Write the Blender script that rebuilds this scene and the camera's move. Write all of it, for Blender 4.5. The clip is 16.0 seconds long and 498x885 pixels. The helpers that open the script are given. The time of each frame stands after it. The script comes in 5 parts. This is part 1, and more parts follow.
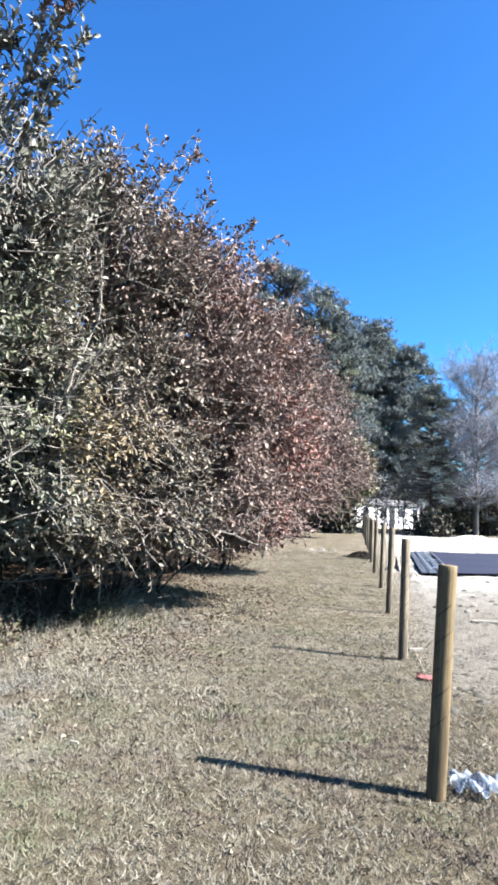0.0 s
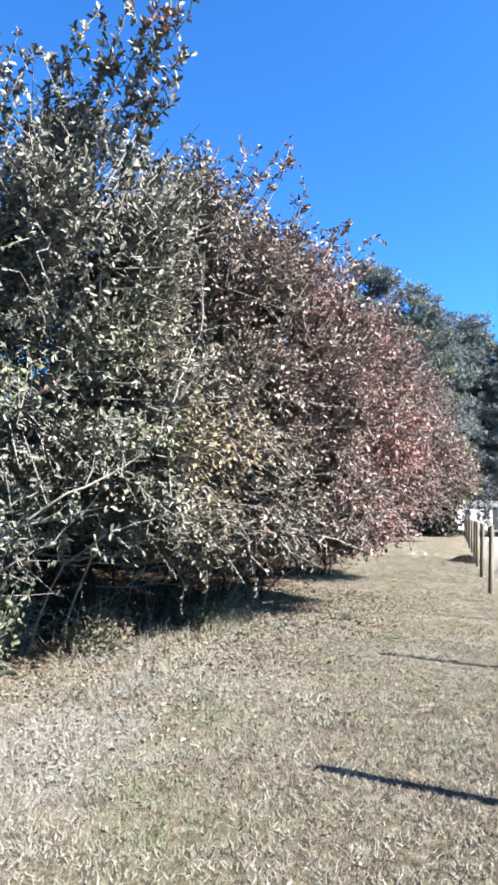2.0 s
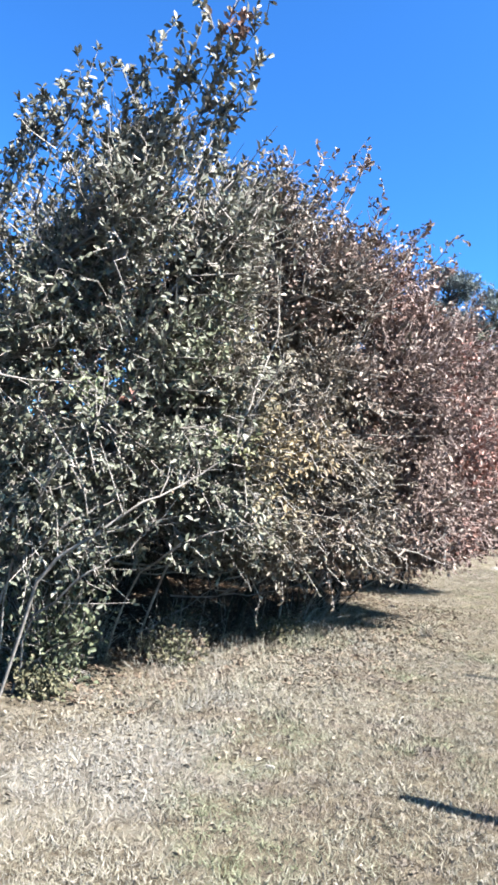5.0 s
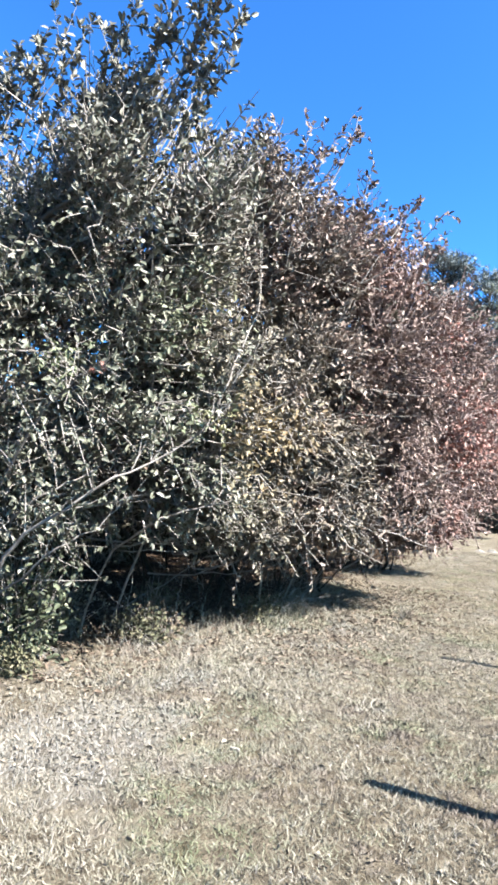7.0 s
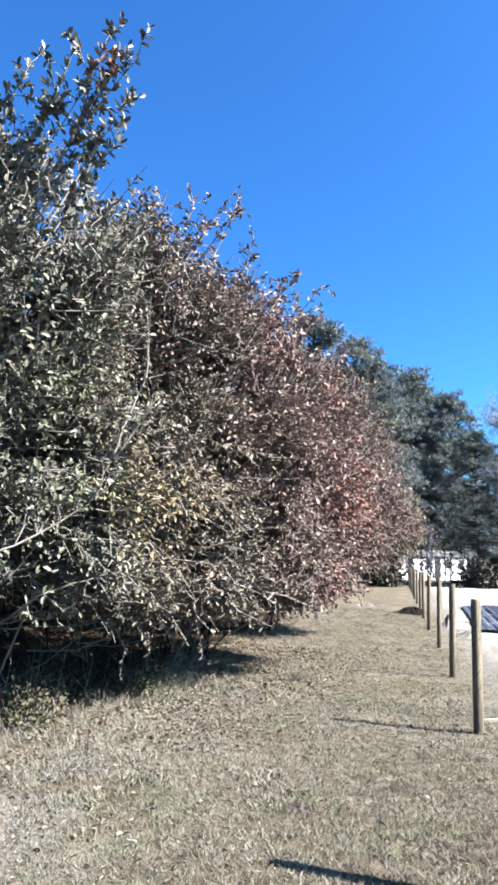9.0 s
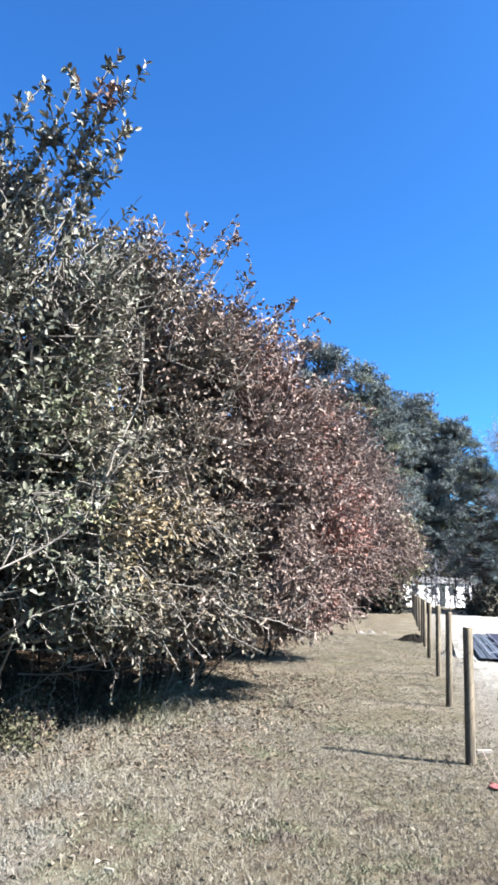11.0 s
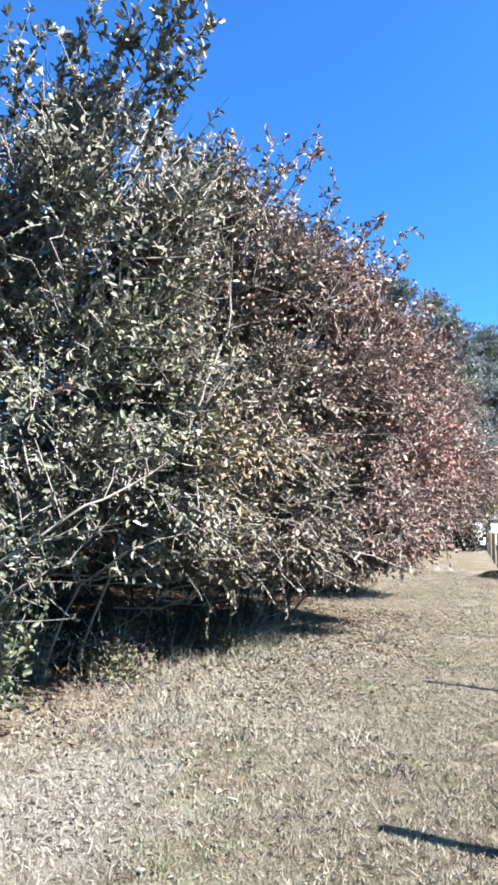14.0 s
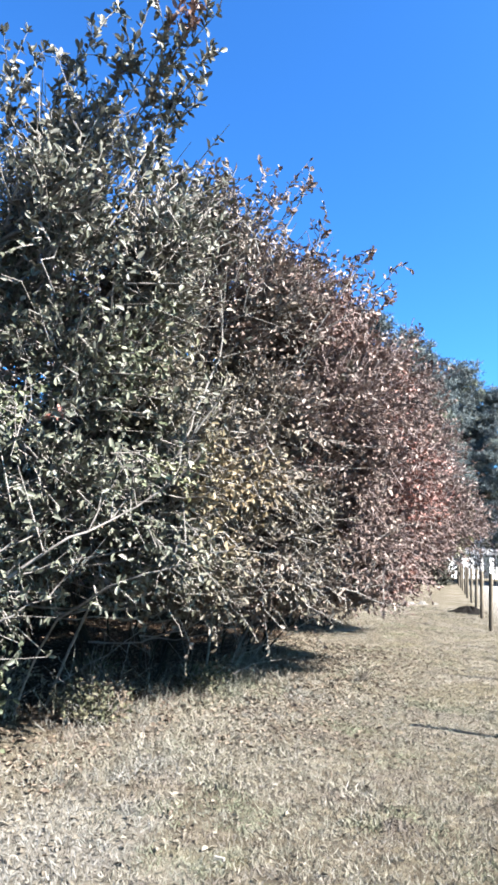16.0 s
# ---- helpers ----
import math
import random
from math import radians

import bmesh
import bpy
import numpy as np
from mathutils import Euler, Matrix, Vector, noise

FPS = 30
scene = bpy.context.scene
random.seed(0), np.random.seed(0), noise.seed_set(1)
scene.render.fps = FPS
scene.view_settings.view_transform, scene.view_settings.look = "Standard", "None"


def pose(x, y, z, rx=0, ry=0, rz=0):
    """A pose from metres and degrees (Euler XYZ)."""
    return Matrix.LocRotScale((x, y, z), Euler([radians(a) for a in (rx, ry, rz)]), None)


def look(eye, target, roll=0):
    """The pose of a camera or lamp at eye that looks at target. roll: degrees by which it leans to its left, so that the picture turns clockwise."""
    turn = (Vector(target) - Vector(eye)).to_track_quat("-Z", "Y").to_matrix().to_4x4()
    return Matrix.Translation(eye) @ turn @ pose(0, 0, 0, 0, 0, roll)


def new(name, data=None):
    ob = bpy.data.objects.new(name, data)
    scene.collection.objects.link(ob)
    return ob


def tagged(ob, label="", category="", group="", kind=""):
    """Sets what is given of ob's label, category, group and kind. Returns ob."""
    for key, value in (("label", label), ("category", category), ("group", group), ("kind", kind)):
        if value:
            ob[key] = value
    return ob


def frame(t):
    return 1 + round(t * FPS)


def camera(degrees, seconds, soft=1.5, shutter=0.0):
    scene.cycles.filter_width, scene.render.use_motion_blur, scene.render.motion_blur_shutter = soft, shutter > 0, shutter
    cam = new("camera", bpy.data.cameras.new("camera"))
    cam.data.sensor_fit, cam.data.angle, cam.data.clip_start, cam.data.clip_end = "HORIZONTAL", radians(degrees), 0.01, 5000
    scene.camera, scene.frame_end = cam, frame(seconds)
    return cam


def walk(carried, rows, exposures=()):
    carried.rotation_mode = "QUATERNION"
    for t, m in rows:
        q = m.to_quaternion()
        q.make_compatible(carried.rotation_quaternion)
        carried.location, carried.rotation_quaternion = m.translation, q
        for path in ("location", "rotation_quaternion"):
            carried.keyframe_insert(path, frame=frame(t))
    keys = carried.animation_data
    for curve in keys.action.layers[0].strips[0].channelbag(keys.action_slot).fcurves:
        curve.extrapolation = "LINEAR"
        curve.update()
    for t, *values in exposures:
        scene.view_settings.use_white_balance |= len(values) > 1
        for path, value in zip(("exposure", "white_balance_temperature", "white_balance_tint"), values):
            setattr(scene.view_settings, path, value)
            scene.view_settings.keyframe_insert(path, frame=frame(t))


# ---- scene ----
cam = camera(40.5, 16.0, soft=3.1)
PATH = [
    (0, (0.048, -0.06, 1.525), (-0.307, 1.899, 1.712), 2.5),
    (0.5, (0.047, -0.06, 1.526), (-0.336, 1.895, 1.696), 2.4),
    (1, (0.033, -0.079, 1.528), (-0.433, 1.856, 1.721), 2.0),
    (1.5, (-0.006, -0.099, 1.544), (-0.612, 1.8, 1.708), 1.9),
    (2, (-0.056, -0.08, 1.533), (-0.676, 1.812, 1.723), 1.6),
    (2.5, (-0.109, -0.087, 1.541), (-0.717, 1.806, 1.757), 1.8),
    (3, (-0.149, -0.105, 1.546), (-0.762, 1.781, 1.803), 1.9),
    (3.5, (-0.185, -0.114, 1.545), (-0.866, 1.751, 1.786), 2.2),
    (4, (-0.209, -0.124, 1.545), (-0.9, 1.738, 1.777), 2.3),
    (4.2, (-0.2, -0.098, 1.529), (-0.942, 1.745, 1.757), 1.9),
    (6.3, (-0.05, 0.183, 1.561), (-0.914, 1.976, 1.754), 2.9),
    (6.5, (-0.064, 0.187, 1.545), (-0.934, 1.979, 1.721), 3.1),
    (7, (-0.068, 0.228, 1.542), (-0.87, 2.055, 1.692), 3.4),
    (7.5, (-0.135, 0.236, 1.547), (-0.77, 2.121, 1.752), 1.4),
    (8, (-0.18, 0.21, 1.583), (-0.686, 2.126, 1.846), 2.0),
    (8.5, (-0.21, 0.199, 1.604), (-0.619, 2.134, 1.897), 2.4),
    (9, (-0.165, 0.192, 1.595), (-0.626, 2.108, 1.933), 1.3),
    (9.2, (-0.13, 0.182, 1.614), (-0.583, 2.095, 1.979), 2.2),
    (11.3, (-0.021, 0.181, 1.598), (-0.512, 2.074, 2.019), 1.8),
    (11.5, (-0.016, 0.181, 1.586), (-0.538, 2.063, 2.015), 2.0),
    (12, (-0.07, 0.145, 1.6), (-0.645, 2.024, 1.972), 3.0),
    (12.5, (-0.118, 0.201, 1.551), (-0.768, 2.062, 1.888), 2.3),
    (13, (-0.222, 0.218, 1.54), (-0.863, 2.082, 1.88), 1.2),
    (13.5, (-0.338, 0.268, 1.543), (-0.972, 2.154, 1.748), 2.1),
    (14, (-0.395, 0.412, 1.518), (-1.052, 2.286, 1.751), 1.3),
    (14.5, (-0.456, 0.463, 1.567), (-1.026, 2.357, 1.86), 3.0),
    (15, (-0.537, 0.511, 1.556), (-1.106, 2.406, 1.842), 1.3),
    (15.5, (-0.564, 0.494, 1.569), (-1.142, 2.384, 1.879), 2.2),
    (16, (-0.568, 0.502, 1.566), (-1.148, 2.389, 1.883), 2.5),
]
EXPOSURES = [(0, 3.02), (1, 3.07), (1.8, 3.22), (4.2, 3.26), (6.3, 3.37), (7.2, 3.37), (8.2, 3.22), (9.0, 3.07), (11.5, 3.03), (12.7, 3.24), (16, 3.30)]
walk(cam, [(t, look(eye, target, roll)) for t, eye, target, roll in PATH], EXPOSURES)

# ---- world, sun ----
SUN_TO = Vector((0.742, -0.078, 0.668)).normalized()
world = bpy.data.worlds.new("sky")
scene.world = world
world.use_nodes = True
_n = world.node_tree.nodes
sky = _n.new("ShaderNodeTexSky")
sky.sky_type = "NISHITA"
sky.sun_disc = False
sky.sun_elevation = math.asin(SUN_TO.z)
sky.sun_rotation = math.atan2(SUN_TO.x, SUN_TO.y)
sky.altitude, sky.air_density, sky.dust_density, sky.ozone_density = 100, 1.0, 1.8, 1.5


def sky_mix(kind, first, second, amount=1.0):
    """A colour mix of the sky; first and second are sockets or colours."""
    n = _n.new("ShaderNodeMix")
    n.data_type, n.blend_type = "RGBA", kind
    n.inputs[0].default_value = amount
    for sock, value in ((n.inputs[6], first), (n.inputs[7], second)):
        if isinstance(value, tuple):
            sock.default_value = value
        else:
            world.node_tree.links.new(value, sock)
    return n.outputs[2]


# a deep winter blue away from the sun, paler round it
clear = sky_mix("MULTIPLY", sky.outputs[0], (0.232, 0.681, 1.25, 1))
glare = sky_mix("MULTIPLY", sky_mix("MULTIPLY", sky.outputs[0], sky.outputs[0]), (0.055, 0.105, 0.111, 1))
world.node_tree.links.new(sky_mix("MIX", clear, glare, 0.5), _n["Background"].inputs[0])
_n["Background"].inputs[1].default_value = 0.05
sun = new("sun", bpy.data.lights.new("sun", "SUN"))
sun.data.energy, sun.data.angle, sun.data.color = 5.0, radians(0.55), (1.0, 0.955, 0.905)
sun.matrix_world = look(SUN_TO * 60, (0, 0, 0))

rng = np.random.default_rng(7)

# ---- materials ----


class Mat:
    """A node material with short calls for the nodes in use."""

    def __init__(self, name, rough=0.8, spec=0.3):
        self.m = bpy.data.materials.new(name)
        self.m.use_nodes = True
        self.t = self.m.node_tree
        self.b = self.t.nodes["Principled BSDF"]
        self.b.inputs["Roughness"].default_value = rough
        self.b.inputs["Specular IOR Level"].default_value = spec

    def node(self, kind):
        return self.t.nodes.new(kind)

    def link(self, a, b):
        self.t.links.new(a, b)

    def put(self, sock, value):
        if hasattr(value, "is_linked"):
            self.link(value, sock)
        else:
            sock.default_value = value

    def place(self, obj=False):
        if obj:
            return self.node("ShaderNodeTexCoord").outputs["Object"]
        return self.node("ShaderNodeNewGeometry").outputs["Position"]

    def island(self):
        return self.node("ShaderNodeNewGeometry").outputs["Random Per Island"]

    def scaled(self, vec, s):
        n = self.node("ShaderNodeMapping")
        self.link(vec, n.inputs["Vector"])
        n.inputs["Scale"].default_value = s
        return n.outputs[0]

    def noise(self, vec, scale, detail=4.0, rough=0.6):
        n = self.node("ShaderNodeTexNoise")
        self.link(vec, n.inputs["Vector"])
        n.inputs["Scale"].default_value, n.inputs["Detail"].default_value, n.inputs["Roughness"].default_value = scale, detail, rough
        return n.outputs["Fac"]

    def math(self, op, a, b=0.0, clamp=False):
        n = self.node("ShaderNodeMath")
        n.operation, n.use_clamp = op, clamp
        self.put(n.inputs[0], a)
        self.put(n.inputs[1], b)
        return n.outputs[0]

    def ramp(self, fac, stops):
        n = self.node("ShaderNodeValToRGB")
        e = n.color_ramp.elements
        while len(e) < len(stops):
            e.new(0.5)
        for x, (p, c) in zip(e, stops):
            x.position, x.color = p, (*c, 1)
        self.put(n.inputs[0], fac)
        return n.outputs[0]

    def mix(self, fac, a, b):
        n = self.node("ShaderNodeMix")
        n.data_type = "RGBA"
        self.put(n.inputs[0], fac)
        self.put(n.inputs[6], a if hasattr(a, "is_linked") else (*a, 1))
        self.put(n.inputs[7], b if hasattr(b, "is_linked") else (*b, 1))
        return n.outputs[2]

    def step(self, v, lo, hi):
        n = self.node("ShaderNodeMapRange")
        n.interpolation_type = "SMOOTHSTEP"
        self.put(n.inputs[0], v)
        n.inputs[1].default_value, n.inputs[2].default_value = lo, hi
        return n.outputs[0]

    def xyz(self, vec):
        n = self.node("ShaderNodeSeparateXYZ")
        self.link(vec, n.inputs[0])
        return n.outputs

    def color(self, c):
        self.put(self.b.inputs["Base Color"], c if hasattr(c, "is_linked") else (*c, 1))

    def bump(self, h, strength=0.4, dist=0.01):
        n = self.node("ShaderNodeBump")
        n.inputs["Strength"].default_value, n.inputs["Distance"].default_value = strength, dist
        self.link(h, n.inputs["Height"])
        self.link(n.outputs[0], self.b.inputs["Normal"])


def bare_patch(m, p):
    """1 on the pale trodden patch of the lawn before the trees."""
    d = m.node("ShaderNodeVectorMath")
    d.operation = "DISTANCE"
    m.link(m.scaled(p, (1.0, 0.72, 0.0)), d.inputs[0])
    d.inputs[1].default_value = (-2.62, 3.75 * 0.72, 0)
    return m.step(m.math("ADD", d.outputs["Value"], m.math("MULTIPLY", m.math("SUBTRACT", m.noise(p, 2.6, 4), 0.5), 1.5)), 0.85, 0.35)


def mat_ground():
    m = Mat("ground", 0.95, 0.05)
    p = m.place()
    x, y, z = m.xyz(p)
    n1, n2, n3 = m.noise(p, 0.9, 5), m.noise(p, 9.0, 5), m.noise(p, 60.0, 4, 0.7)
    grass = m.ramp(n2, [(0.25, (0.032, 0.026, 0.019)), (0.5, (0.074, 0.062, 0.045)), (0.75, (0.136, 0.118, 0.089))])
    green = m.ramp(n2, [(0.3, (0.037, 0.039, 0.015)), (0.7, (0.100, 0.092, 0.044))])
    grass = m.mix(m.math("MULTIPLY", m.step(n1, 0.54, 0.74), 0.6), grass, green)
    grass = m.mix(m.math("MULTIPLY", m.step(n3, 0.55, 0.72), 0.6), grass, (0.044, 0.036, 0.025))
    bleach = m.math("MULTIPLY", m.step(m.noise(p, 2.2, 4), 0.48, 0.62), m.step(x, -0.9, -2.0))
    strip = m.math("MULTIPLY", m.step(x, -1.5, -0.6), m.step(y, 4.5, 7.0))
    grass = m.mix(m.math("MULTIPLY", strip, 0.15), grass, green)
    grass = m.mix(m.math("MULTIPLY", m.math("MULTIPLY", strip, m.step(n1, 0.40, 0.62)), 0.5), grass, m.ramp(n2, [(0.3, (0.110, 0.094, 0.078)), (0.7, (0.178, 0.158, 0.136))]))
    grass = m.mix(m.math("MULTIPLY", bare_patch(m, p), 0.6), grass, m.ramp(n2, [(0.3, (0.082, 0.075, 0.064)), (0.7, (0.165, 0.153, 0.134))]))
    grass = m.mix(m.math("MULTIPLY", bleach, 0.4), grass, (0.167, 0.153, 0.124))
    # leaf mould under the trees, its colour also darkened for the canopy's shade
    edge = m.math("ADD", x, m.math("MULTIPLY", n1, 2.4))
    shaded_mould = m.ramp(n3, [(0.3, (0.011, 0.007, 0.005)), (0.7, (0.032, 0.021, 0.013))])
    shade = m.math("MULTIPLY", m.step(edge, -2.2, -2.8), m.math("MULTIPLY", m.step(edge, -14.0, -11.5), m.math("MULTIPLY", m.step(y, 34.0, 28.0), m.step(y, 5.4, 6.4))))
    col = m.mix(shade, grass, shaded_mould)
    # worn earth and pale sand on the far side of the fence
    earth = m.ramp(n3, [(0.25, (0.072, 0.066, 0.057)), (0.75, (0.165, 0.152, 0.134))])
    earth = m.mix(m.math("MULTIPLY", m.step(m.noise(p, 3.4, 5, 0.7), 0.50, 0.60), 0.6), earth, m.ramp(n3, [(0.3, (0.040, 0.037, 0.033)), (0.7, (0.088, 0.082, 0.074))]))
    e2 = m.math("ADD", m.math("SUBTRACT", m.math("SUBTRACT", x, m.math("MULTIPLY", m.step(y, 7.0, 3.2), 2.2)), m.math("MULTIPLY", n2, 0.7)), m.math("MULTIPLY", y, 0.012))
    right = m.step(e2, 0.15, 0.75)
    sand = m.ramp(n2, [(0.25, (0.124, 0.116, 0.106)), (0.6, (0.226, 0.219, 0.208))])
    scuff = m.step(m.noise(m.scaled(p, (1.0, 0.35, 1.0)), 1.6, 6, 0.7), 0.50, 0.66)
    sand = m.mix(m.math("MULTIPLY", scuff, 0.85), sand, (0.062, 0.057, 0.050))
    far = m.math("ADD", y, m.math("MULTIPLY", n1, 7.0))
    earth = m.mix(m.math("MULTIPLY", m.math("MULTIPLY", m.step(far, 13.5, 20.0), m.step(y, 52.0, 47.0)), m.step(m.math("SUBTRACT", x, m.math("MULTIPLY", n1, 0.9)), 0.35, 0.85)), earth, sand)
    col = m.mix(m.math("MULTIPLY", right, m.step(y, 58.0, 50.0)), col, earth)
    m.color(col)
    m.bump(m.math("ADD", m.noise(p, 25, 6, 0.75), m.math("MULTIPLY", n3, 0.6)), 1.0, 0.05)
    return m.m


def mat_leaf(name, stops, patch=None, rough=0.42, spec=0.5, trans=0.0, bleach=None):
    """Leaves: a colour for each one, patches of another hue, lit through a little."""
    m = Mat(name, rough, spec)
    r = m.island()
    p = m.place()
    c = m.ramp(r, stops)
    if patch:
        for stops2, scale, lo, hi in patch:
            n = m.noise(p, scale, 2)
            c = m.mix(m.step(n, lo, hi), c, m.ramp(r, stops2))
    if bleach:
        x = m.xyz(p)[0]
        pale = m.math("MAXIMUM", bare_patch(m, p), m.math("MULTIPLY", m.step(m.noise(p, 1.6, 3), 0.50, 0.66), m.step(x, -1.3, -2.3)))
        c = m.mix(m.math("MULTIPLY", pale, 0.8), c, m.ramp(r, bleach))
        strip = m.math("MULTIPLY", m.step(m.math("ADD", x, m.math("MULTIPLY", m.noise(p, 0.7, 3), 1.2)), -1.0, 0.2), m.step(m.xyz(p)[1], 4.5, 7.0))
        c = m.mix(m.math("MULTIPLY", strip, 0.6), c, m.ramp(r, [(0.0, (0.072, 0.066, 0.048)), (0.6, (0.122, 0.112, 0.088)), (1.0, (0.175, 0.160, 0.138))]))
    c = m.mix(m.math("MULTIPLY", m.noise(p, 40, 2), 0.30), c, (0.08, 0.075, 0.065))
    m.color(c)
    m.put(m.b.inputs["Roughness"], m.math("ADD", m.math("MULTIPLY", m.noise(p, 15, 1), 0.3), rough - 0.15))
    if trans:
        out = m.t.nodes["Material Output"]
        tr = m.node("ShaderNodeBsdfTranslucent")
        m.link(c, tr.inputs[0])
        mx = m.node("ShaderNodeMixShader")
        mx.inputs[0].default_value = trans
        m.link(m.b.outputs[0], mx.inputs[1])
        m.link(tr.outputs[0], mx.inputs[2])
        m.link(mx.outputs[0], out.inputs[0])
    return m.m


def mat_plain(name, a, b, scale=20.0, rough=0.8, spec=0.3, stretch=(1, 1, 1), bump=0.4, dist=0.005, metal=0.0, obj=True):
    m = Mat(name, rough, spec)
    p = m.scaled(m.place(obj), stretch)
    n = m.noise(p, scale, 6, 0.65)
    big = m.noise(p, scale * 0.13, 3)
    c = m.mix(m.step(n, 0.3, 0.7), a, b)
    c = m.mix(m.math("MULTIPLY", m.step(big, 0.45, 0.7), 0.45), c, tuple(v * 0.6 for v in a))
    m.color(c)
    m.b.inputs["Metallic"].default_value = metal
    m.bump(n, bump, dist)
    return m.m


def mat_post(name, a, b, dark):
    m = Mat(name, 0.75, 0.25)
    p = m.place(True)
    grain = m.noise(m.scaled(p, (60, 60, 3.0)), 1.0, 6, 0.7)
    c = m.mix(m.step(grain, 0.3, 0.7), a, b)
    # slanting marks of the peeling machine
    x, y, z = m.xyz(p)
    ang = m.math("ARCTAN2", y, x)
    wave = m.math("SINE", m.math("ADD", m.math("MULTIPLY", z, 42.0), m.math("MULTIPLY", ang, -2.0)))
    marks = m.math("MULTIPLY", m.step(wave, 0.93, 0.995), m.step(m.noise(p, 6, 2), 0.42, 0.6))
    c = m.mix(m.math("MULTIPLY", marks, 0.6), c, dark)
    stain = m.step(m.noise(m.scaled(p, (11, 11, 1.2)), 1.0, 4), 0.47, 0.64)
    c = m.mix(m.math("MULTIPLY", stain, 0.7), c, dark)
    crack = m.step(m.noise(m.scaled(p, (75, 75, 1.0)), 1.0, 2), 0.66, 0.72)
    c = m.mix(m.math("MULTIPLY", crack, 0.7), c, tuple(v * 0.4 for v in dark))
    m.color(c)
    m.bump(m.math("SUBTRACT", grain, m.math("MULTIPLY", marks, 0.7)), 0.5, 0.004)
    return m.m


GROUND = mat_ground()
# twig bark tinted blue-grey to carry the haze over the far trees
HAZE_TWIG = mat_plain("haze_twig_bark", (0.078, 0.083, 0.108), (0.150, 0.160, 0.202), 9, 0.8, 0.25, bump=0.2)
BARK = mat_plain("grey_bark", (0.051, 0.046, 0.041), (0.109, 0.102, 0.094), 30, 0.9, 0.2, (1, 1, 0.3), 0.8, 0.01)
# bark made near-black for the shade among the hedge stems
SHADED_STEM = mat_plain("shaded_bark", (0.010, 0.008, 0.005), (0.024, 0.020, 0.015), 30, 0.9, 0.2, (1, 1, 0.3), 0.8, 0.01)
TWIG = mat_plain("twig_bark", (0.086, 0.077, 0.070), (0.19, 0.176, 0.163), 14, 0.8, 0.12, bump=0.2)
TWIG_RED = mat_plain("red_twig_bark", (0.084, 0.062, 0.058), (0.185, 0.145, 0.138), 14, 0.8, 0.12, bump=0.2)
DARK_GREEN = [(0.0, (0.017, 0.019, 0.014)), (0.4, (0.046, 0.051, 0.036)), (0.8, (0.095, 0.097, 0.072)), (0.94, (0.127, 0.125, 0.104)), (1.0, (0.143, 0.139, 0.118))]
OLIVE = [(0.0, (0.016, 0.013, 0.009)), (0.45, (0.073, 0.063, 0.044)), (0.85, (0.128, 0.113, 0.086)), (1.0, (0.158, 0.140, 0.119))]
BROWN = [(0.0, (0.024, 0.013, 0.011)), (0.45, (0.092, 0.062, 0.053)), (0.85, (0.158, 0.112, 0.098)), (1.0, (0.176, 0.135, 0.120))]
RED = [(0.0, (0.066, 0.022, 0.017)), (0.5, (0.135, 0.052, 0.042)), (1.0, (0.19, 0.094, 0.076))]
FRESH = [(0.0, (0.026, 0.034, 0.013)), (0.5, (0.066, 0.080, 0.036)), (1.0, (0.128, 0.142, 0.078))]
YELLOW = [(0.0, (0.062, 0.040, 0.016)), (0.5, (0.122, 0.086, 0.042)), (1.0, (0.17, 0.132, 0.078))]


